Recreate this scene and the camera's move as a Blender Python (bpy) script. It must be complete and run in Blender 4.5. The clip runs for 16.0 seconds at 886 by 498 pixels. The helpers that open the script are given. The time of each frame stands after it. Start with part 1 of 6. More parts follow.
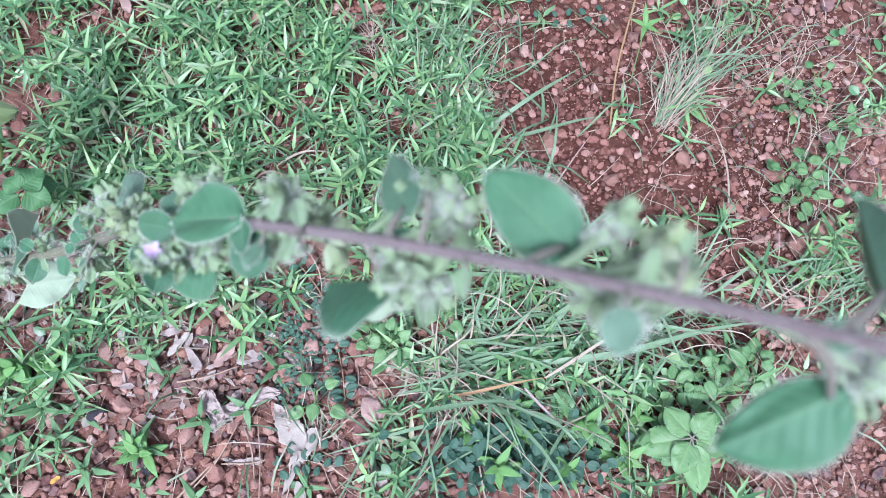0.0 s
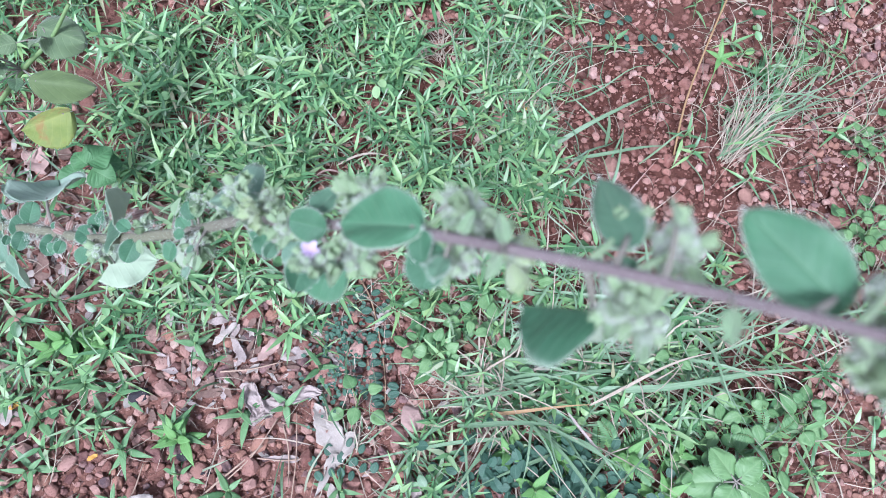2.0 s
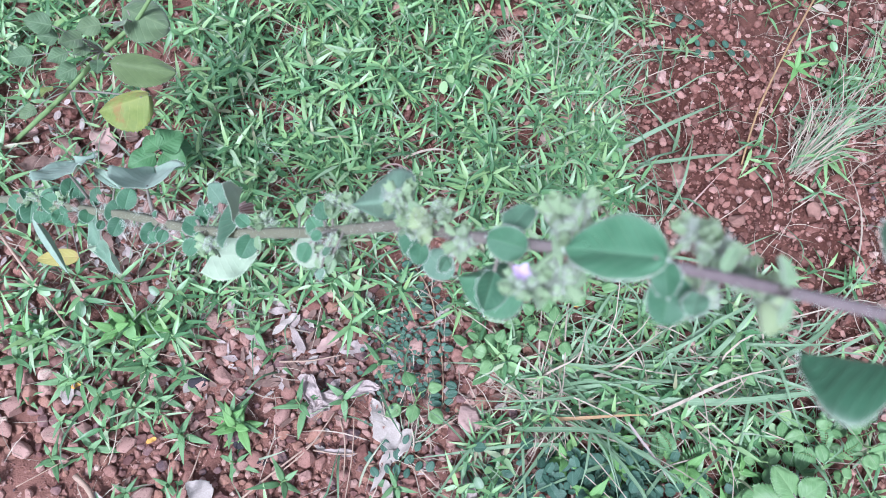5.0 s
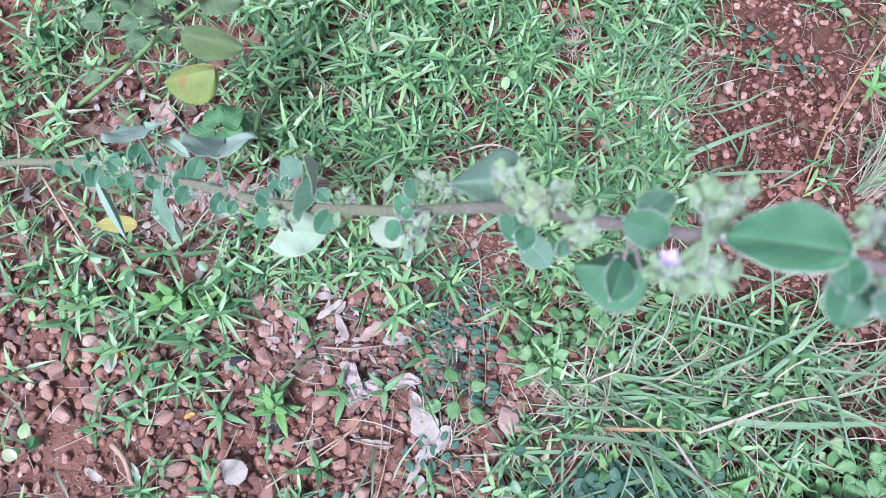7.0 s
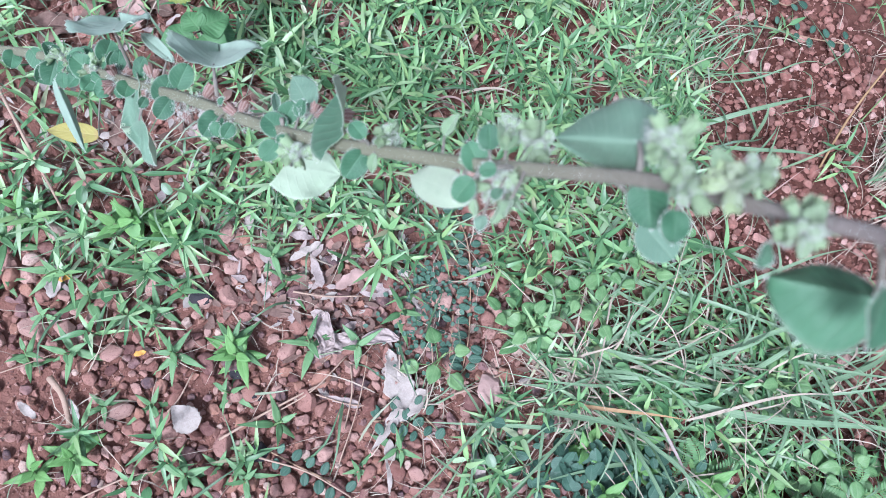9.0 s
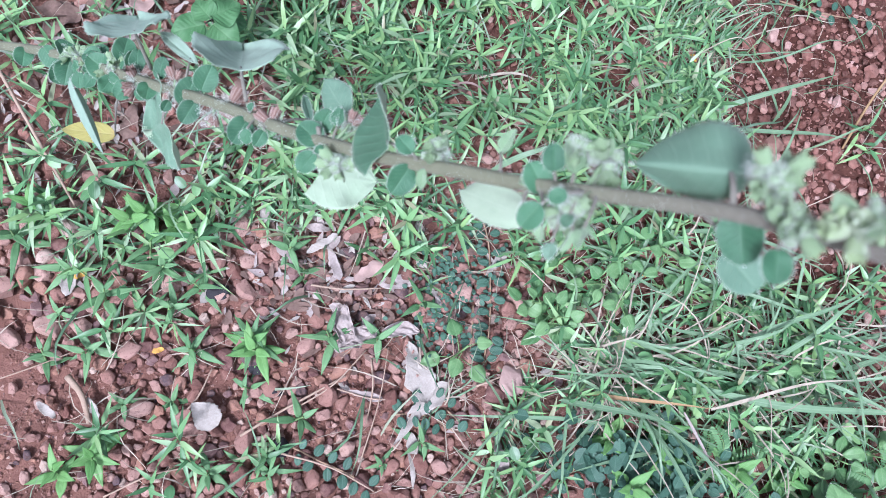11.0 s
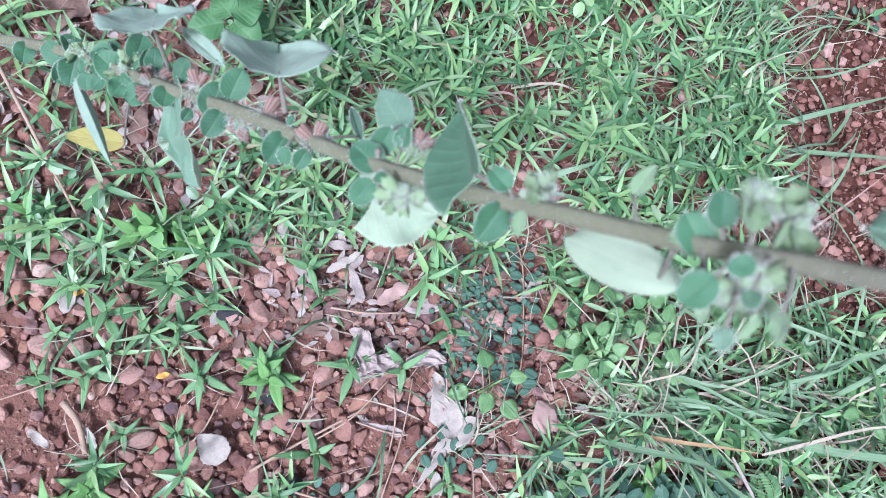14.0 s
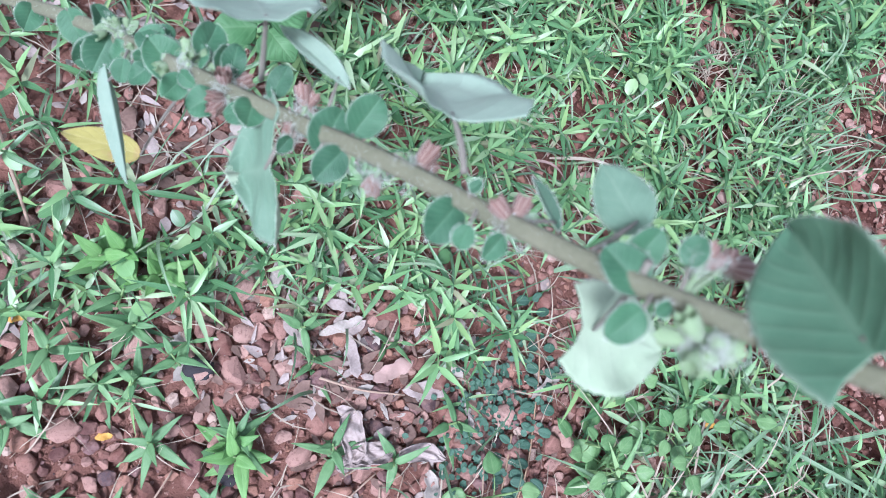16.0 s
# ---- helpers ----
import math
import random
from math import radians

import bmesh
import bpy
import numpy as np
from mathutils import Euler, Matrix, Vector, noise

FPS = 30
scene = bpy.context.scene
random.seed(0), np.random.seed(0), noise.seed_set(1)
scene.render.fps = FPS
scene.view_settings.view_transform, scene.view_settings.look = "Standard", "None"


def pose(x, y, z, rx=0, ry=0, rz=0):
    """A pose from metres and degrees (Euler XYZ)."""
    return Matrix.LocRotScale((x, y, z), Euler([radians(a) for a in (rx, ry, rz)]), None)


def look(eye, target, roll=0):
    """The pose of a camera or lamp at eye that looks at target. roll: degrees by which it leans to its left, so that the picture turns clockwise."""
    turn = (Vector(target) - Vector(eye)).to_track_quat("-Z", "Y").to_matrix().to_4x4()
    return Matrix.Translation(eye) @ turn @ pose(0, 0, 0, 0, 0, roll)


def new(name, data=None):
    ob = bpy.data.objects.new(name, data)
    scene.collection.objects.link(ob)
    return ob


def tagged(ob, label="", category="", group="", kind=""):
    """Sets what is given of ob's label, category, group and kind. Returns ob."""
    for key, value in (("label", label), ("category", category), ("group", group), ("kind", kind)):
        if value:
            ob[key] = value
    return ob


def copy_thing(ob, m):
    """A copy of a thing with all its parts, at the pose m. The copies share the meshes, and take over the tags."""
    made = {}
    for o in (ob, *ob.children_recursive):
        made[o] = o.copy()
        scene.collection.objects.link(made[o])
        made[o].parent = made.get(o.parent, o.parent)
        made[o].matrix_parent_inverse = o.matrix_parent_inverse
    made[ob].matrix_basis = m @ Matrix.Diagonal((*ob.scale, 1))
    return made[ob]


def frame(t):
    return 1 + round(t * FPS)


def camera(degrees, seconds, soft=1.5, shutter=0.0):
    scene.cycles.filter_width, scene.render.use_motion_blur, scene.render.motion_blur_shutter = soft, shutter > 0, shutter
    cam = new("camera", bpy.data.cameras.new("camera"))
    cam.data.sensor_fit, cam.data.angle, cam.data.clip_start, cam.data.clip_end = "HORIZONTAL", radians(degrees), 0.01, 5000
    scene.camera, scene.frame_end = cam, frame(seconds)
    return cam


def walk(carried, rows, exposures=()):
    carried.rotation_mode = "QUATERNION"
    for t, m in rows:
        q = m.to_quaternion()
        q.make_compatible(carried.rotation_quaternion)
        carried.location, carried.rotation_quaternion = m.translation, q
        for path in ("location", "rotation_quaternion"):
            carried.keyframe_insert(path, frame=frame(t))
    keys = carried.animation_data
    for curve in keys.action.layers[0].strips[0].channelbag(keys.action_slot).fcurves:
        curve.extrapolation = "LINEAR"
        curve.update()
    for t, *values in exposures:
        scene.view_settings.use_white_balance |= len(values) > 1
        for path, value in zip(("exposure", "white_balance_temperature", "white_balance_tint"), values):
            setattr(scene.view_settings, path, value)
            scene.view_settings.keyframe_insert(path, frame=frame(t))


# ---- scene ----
cam = camera(61.2, 16.0, soft=0.9)
PATH = [
    (0, 0.1835, -0.0661, 1.1678, 19.99, -4.21, 1.14),
    (0.5, 0.1764, -0.0716, 1.1699, 21.07, -3.58, 4.55),
    (1, 0.1678, -0.0658, 1.1721, 20.94, -3.38, 4.95),
    (1.5, 0.1491, -0.0616, 1.167, 20.46, -3.88, 6.09),
    (2, 0.1324, -0.063, 1.1555, 20.35, -4.55, 6.86),
    (2.5, 0.1215, -0.0491, 1.1581, 19.63, -3.88, 8.27),
    (3, 0.1045, -0.0487, 1.1524, 19.17, -3.92, 9.47),
    (3.5, 0.0861, -0.0389, 1.1461, 18.1, -3.8, 10.79),
    (4, 0.0729, -0.0508, 1.1333, 17.18, -4.15, 12.45),
    (4.2, 0.0767, -0.0544, 1.1395, 17.81, -3.54, 12.76),
    (6.3, 0.0208, -0.0655, 1.1456, 20.15, -4.89, 4.47),
    (6.5, 0.0172, -0.0734, 1.139, 19, -4.67, 7.62),
    (7, 0.031, -0.0686, 1.1213, 19.27, -3.51, 14.82),
    (7.5, 0.0282, -0.0593, 1.1061, 18.38, -4.34, 18.83),
    (8, 0.0118, -0.0602, 1.0652, 15.73, -7.95, 20.72),
    (8.5, -0.0186, -0.0546, 1.0426, 14.98, -8.6, 20.33),
    (9, -0.0266, -0.0423, 1.0276, 14.28, -8.78, 19.42),
    (9.5, -0.0378, -0.0494, 1.0183, 13.94, -8.67, 19.12),
    (9.7, -0.0424, -0.0424, 1.02, 13.36, -8.55, 19.21),
    (11.8, -0.0671, -0.0245, 1, 12.26, -9.38, 18.3),
    (12, -0.0708, -0.0236, 0.9963, 12.35, -10.01, 18.59),
    (12.5, -0.0771, -0.0126, 0.9933, 12.42, -9.47, 18.05),
    (13, -0.0803, -0.0082, 0.9832, 11.97, -8.89, 18),
    (13.5, -0.0829, -0.0095, 0.9539, 12.64, -8.5, 18.96),
    (14, -0.096, 0.0009, 0.936, 12.57, -8.89, 20.17),
    (14.5, -0.128, -0.0025, 0.8865, 13, -10.28, 22.07),
    (15, -0.1585, -0.002, 0.8368, 12.89, -13.22, 24.16),
    (15.5, -0.1767, 0.0019, 0.8148, 13.99, -14.84, 24.9),
    (16, -0.2054, 0.016, 0.7996, 14.45, -17.34, 27.41),
]
walk(cam, [(t, pose(x, y, z, rx, ry, rz)) for t, x, y, z, rx, ry, rz in PATH], exposures=[(0, 1.375, 5430, 22.5)])
cam.data.dof.use_dof, cam.data.dof.focus_distance, cam.data.dof.aperture_fstop = True, 1.0, 14.0

# ---- light: an overcast sky with a faint, wide sun ----
SUN_EL, SUN_AZ = radians(58), radians(200)
world = bpy.data.worlds.new("overcast_sky")
scene.world = world
world.use_nodes = True
wn = world.node_tree
sky = wn.nodes.new("ShaderNodeTexSky")
sky.sky_type, sky.sun_disc = "NISHITA", False
sky.sun_elevation, sky.sun_rotation = SUN_EL, SUN_AZ
sky.dust_density, sky.ozone_density, sky.air_density = 4.0, 1.0, 1.0
grey = wn.nodes.new("ShaderNodeHueSaturation")
grey.inputs["Saturation"].default_value = 0.35
wn.links.new(sky.outputs[0], grey.inputs["Color"])
wn.links.new(grey.outputs[0], wn.nodes["Background"].inputs[0])
wn.nodes["Background"].inputs[1].default_value = 0.070
sun = new("sun", bpy.data.lights.new("sun", "SUN"))
sun.data.energy, sun.data.angle, sun.data.color = 1.9, radians(11), (1.0, 0.97, 0.94)
sun.matrix_basis = look((0, 0, 5), (5 * -math.sin(SUN_AZ) * math.cos(SUN_EL), 5 * -math.cos(SUN_AZ) * math.cos(SUN_EL), 5 - 5 * math.sin(SUN_EL)))


# ---- materials ----
class Nodes:
    """A short way to write node trees."""

    def __init__(self, name):
        self.mat = bpy.data.materials.new(name)
        self.mat.use_nodes = True
        self.tree = self.mat.node_tree
        self.out = self.tree.nodes["Material Output"]
        self.bsdf = self.tree.nodes["Principled BSDF"]

    def put(self, target, value):
        if isinstance(value, bpy.types.NodeSocket):
            self.tree.links.new(value, target)
        else:
            target.default_value = value

    def add(self, kind, **inputs):
        node = self.tree.nodes.new("ShaderNode" + kind)
        for key, value in inputs.items():
            self.put(node.inputs[key.replace("_", " ")], value)
        return node

    def maths(self, op, a, b=0.0, c=0.0):
        node = self.tree.nodes.new("ShaderNodeMath")
        node.operation = op
        for socket, value in zip(node.inputs, (a, b, c)):
            self.put(socket, value)
        return node.outputs[0]

    def mix(self, fac, a, b):
        node = self.tree.nodes.new("ShaderNodeMix")
        node.data_type = "RGBA"
        self.put(node.inputs[0], fac)
        self.put(node.inputs[6], a)
        self.put(node.inputs[7], b)
        return node.outputs[2]

    def noise(self, scale, detail=4.0, rough=0.6, where=None):
        node = self.add("TexNoise", Scale=scale, Detail=detail, Roughness=rough)
        if where is not None:
            self.tree.links.new(where, node.inputs["Vector"])
        return node.outputs[0]

    def ramp(self, fac, stops):
        node = self.tree.nodes.new("ShaderNodeValToRGB")
        self.tree.links.new(fac, node.inputs[0])
        while len(node.color_ramp.elements) < len(stops):
            node.color_ramp.elements.new(0.5)
        for e, (at, col) in zip(node.color_ramp.elements, stops):
            e.position, e.color = at, (*col, 1)
        return node.outputs[0]

    def bump(self, height, strength, distance):
        node = self.add("Bump", Height=height, Strength=strength, Distance=distance)
        self.tree.links.new(node.outputs[0], self.bsdf.inputs["Normal"])
        return node.outputs[0]

    def done(self, colour, rough=0.6, spec=0.3, translucent=0.0, sheen=0.0):
        self.put(self.bsdf.inputs["Base Color"], colour)
        self.put(self.bsdf.inputs["Roughness"], rough)
        self.put(self.bsdf.inputs["Specular IOR Level"], spec)
        self.put(self.bsdf.inputs["Sheen Weight"], sheen)
        self.put(self.bsdf.inputs["Sheen Roughness"], 0.6)
        if translucent:
            thin = self.add("BsdfTranslucent", Color=colour)
            both = self.add("MixShader", Fac=translucent)
            self.tree.links.new(self.bsdf.outputs[0], both.inputs[1])
            self.tree.links.new(thin.outputs[0], both.inputs[2])
            self.tree.links.new(both.outputs[0], self.out.inputs[0])
        return self.mat


def rgb(*c):
    return (*c, 1.0)


def place_of(n):
    return n.add("TexCoord").outputs["Object"]


def leaf_material(name, dark, light, vein, veins=7.0, vein_mix=0.35, rough=0.6, translucent=0.2, sheen=0.0, blotch=None, island=False, rim=0.0):
    """A blade with midrib and side veins laid out along its own length, with mottling at two scales."""
    n = Nodes(name)
    sep = n.add("SeparateXYZ", Vector=n.add("TexCoord").outputs["UV"])
    u, v = sep.outputs[0], sep.outputs[1]
    side = n.maths("ABSOLUTE", n.maths("MULTIPLY_ADD", v, 2.0, -1.0))
    run = n.maths("FRACT", n.maths("SUBTRACT", n.maths("MULTIPLY", u, veins), n.maths("MULTIPLY", side, 2.0)))
    lateral = n.maths("POWER", n.maths("ABSOLUTE", n.maths("MULTIPLY_ADD", run, 2.0, -1.0)), 9.0)
    mid = n.maths("POWER", n.maths("SUBTRACT", 1.0, side), 16.0)
    veined = n.maths("MAXIMUM", n.maths("MULTIPLY", lateral, 0.7), mid)
    where = place_of(n)
    if island:
        pick = n.add("NewGeometry").outputs["Random Per Island"]
        blend = n.maths("MULTIPLY_ADD", n.noise(60.0, 3.0, 0.6, where), 0.5, -0.1)
    else:
        blend = n.maths("MULTIPLY_ADD", n.noise(140.0, 4.0, 0.65, where), 0.9, n.maths("MULTIPLY_ADD", n.noise(25.0, 2.0, 0.5, where), 0.9, -0.4))
    if not island:
        blend = n.maths("ADD", blend, n.maths("MULTIPLY_ADD", n.add("ObjectInfo").outputs["Random"], 0.7, -0.35))
    base = n.mix(blend, rgb(*dark), rgb(*light))
    if island:
        tone = n.ramp(pick, [(0.0, [0.6 * d for d in dark]), (0.22, dark), (0.60, light), (0.80, [1.25 * light[0], 1.05 * light[1], 0.95 * light[2]]), (0.95, vein), (0.985, (0.36, 0.31, 0.20))])
        base = n.mix(0.65, base, tone)
    if blotch:
        spots = n.ramp(n.noise(38.0, 3.0, 0.6, where), [(0.52, (0, 0, 0)), (0.66, (1, 1, 1))])
        base = n.mix(spots, base, rgb(*blotch))
    colour = n.mix(n.maths("MULTIPLY", veined, vein_mix), base, rgb(*vein))
    if rim:
        felt = n.maths("MULTIPLY", n.maths("POWER", side, 22.0), rim)
        felt = n.maths("ADD", felt, n.maths("MULTIPLY", n.noise(900.0, 2.0, 0.6, where), rim * 0.07))
        colour = n.mix(felt, colour, rgb(0.50, 0.60, 0.48))
    n.bump(n.maths("SUBTRACT", n.maths("MULTIPLY", n.noise(500.0, 2.0, 0.6, where), 0.35), n.maths("MULTIPLY", veined, min(1.0, vein_mix * 2.5))), 0.5, 0.0007)
    return n.done(colour, rough, 0.5, translucent, sheen)


def plain_material(name, dark, light, scale, rough=0.75, bump=0.3, depth=0.001, island=0.0, fine=8.0, translucent=0.0, sheen=0.0, spec=0.25):
    n = Nodes(name)
    where = place_of(n)
    blend = n.maths("MULTIPLY_ADD", n.noise(scale * fine, 5.0, 0.7, where), 0.8, n.maths("MULTIPLY_ADD", n.noise(scale, 3.0, 0.6, where), 0.8, -0.3))
    if island:
        pick = n.add("NewGeometry").outputs["Random Per Island"]
        blend = n.maths("ADD", blend, n.maths("MULTIPLY_ADD", pick, island, -island / 2))
    colour = n.mix(blend, rgb(*dark), rgb(*light))
    n.bump(n.noise(scale * fine, 5.0, 0.7, where), bump, depth)
    return n.done(colour, rough, spec, translucent, sheen)


def stem_material():
    n = Nodes("downy_stem")
    where = place_of(n)
    high = n.maths("MINIMUM", n.maths("MAXIMUM", n.maths("MULTIPLY", n.maths("SUBTRACT", n.add("SeparateXYZ", Vector=where).outputs[2], 0.72), 5.0), 0.0), 1.0)
    grain = n.maths("MULTIPLY_ADD", n.noise(560.0, 5.0, 0.7, where), 0.8, n.maths("MULTIPLY_ADD", n.noise(70.0, 3.0, 0.6, where), 0.8, -0.3))
    low = n.mix(grain, rgb(0.100, 0.112, 0.068), rgb(0.215, 0.225, 0.150))
    top = n.mix(grain, rgb(0.120, 0.100, 0.100), rgb(0.240, 0.205, 0.205))
    n.bump(n.noise(560.0, 5.0, 0.7, where), 0.5, 0.0008)
    return n.done(n.mix(high, low, top), 0.8, 0.25, 0.0, 0.05)


def soil_material():
    n = Nodes("red_laterite_soil")
    where = place_of(n)
    big, mid, fine = n.noise(5.0, 4.0, 0.6, where), n.noise(45.0, 6.0, 0.7, where), n.noise(420.0, 4.0, 0.7, where)
    # the near-black stop falls in the bump's lows: crevice shade put into the colour
    base = n.ramp(n.maths("MULTIPLY_ADD", mid, 0.75, n.maths("MULTIPLY", fine, 0.3)), [(0.34, (0.022, 0.009, 0.007)), (0.52, (0.130, 0.052, 0.037)), (0.74, (0.290, 0.145, 0.108))])
    sep = n.add("SeparateXYZ", Vector=where)
    slope = n.maths("ADD", n.maths("MULTIPLY", sep.outputs[0], 0.7), sep.outputs[1])
    slope = n.maths("SUBTRACT", slope, n.maths("MULTIPLY", n.maths("MAXIMUM", n.maths("SUBTRACT", sep.outputs[0], 0.70), 0.0), 3.0))
    away = n.maths("MULTIPLY", n.maths("SUBTRACT", n.maths("MAXIMUM", n.maths("ABSOLUTE", sep.outputs[0]), n.maths("ABSOLUTE", sep.outputs[1])), 1.1), 1.2)
    away = n.maths("MINIMUM", n.maths("MAXIMUM", away, 0.0), 1.0)
    patches = n.noise(0.9, 4.0, 0.6, where)
    slope = n.maths("ADD", n.maths("MULTIPLY", slope, n.maths("SUBTRACT", 1.0, away)), n.maths("MULTIPLY", n.maths("MULTIPLY_ADD", patches, 2.4, -0.75), away))
    # darker red soil by position, deepened in colour to imitate shaded hollows and crevices
    dark_soil_shade = n.ramp(n.maths("MULTIPLY_ADD", big, 0.4, slope), [(0.45, (0, 0, 0)), (0.85, (0.85, 0.85, 0.85))])
    base = n.mix(dark_soil_shade, n.mix(0.5, base, rgb(0.285, 0.160, 0.125)), n.mix(0.72, base, rgb(0.046, 0.016, 0.011)))
    pale = n.mix(n.ramp(big, [(0.45, (0, 0, 0)), (0.75, (0.4, 0.4, 0.4))]), base, rgb(0.31, 0.170, 0.130))
    n.bump(n.maths("ADD", n.maths("MULTIPLY", mid, 1.0), n.maths("MULTIPLY", fine, 0.35)), 1.0, 0.008)
    return n.done(pale, 0.9, 0.15)


def pebble_material(name, stops, whole):
    n = Nodes(name)
    where = n.add("NewGeometry").outputs["Position"]
    pick = n.add("ObjectInfo").outputs["Random"] if whole else n.add("NewGeometry").outputs["Random Per Island"]
    base = n.ramp(pick, stops)
    node = n.tree.nodes[-1]
    node.color_ramp.interpolation = "CONSTANT"
    dust = n.noise(90.0, 4.0, 0.65, where)
    colour = n.mix(n.ramp(dust, [(0.40, (0, 0, 0)), (0.75, (0.65, 0.65, 0.65))]), base, rgb(0.33, 0.20, 0.16))
    colour = n.mix(n.ramp(n.noise(260.0, 4.0, 0.7, where), [(0.30, (0.6, 0.6, 0.6)), (0.48, (0, 0, 0))]), colour, rgb(0.10, 0.045, 0.034))
    n.bump(n.noise(300.0, 5.0, 0.7, where), 0.8, 0.002)
    return n.done(colour, 0.8, 0.25)


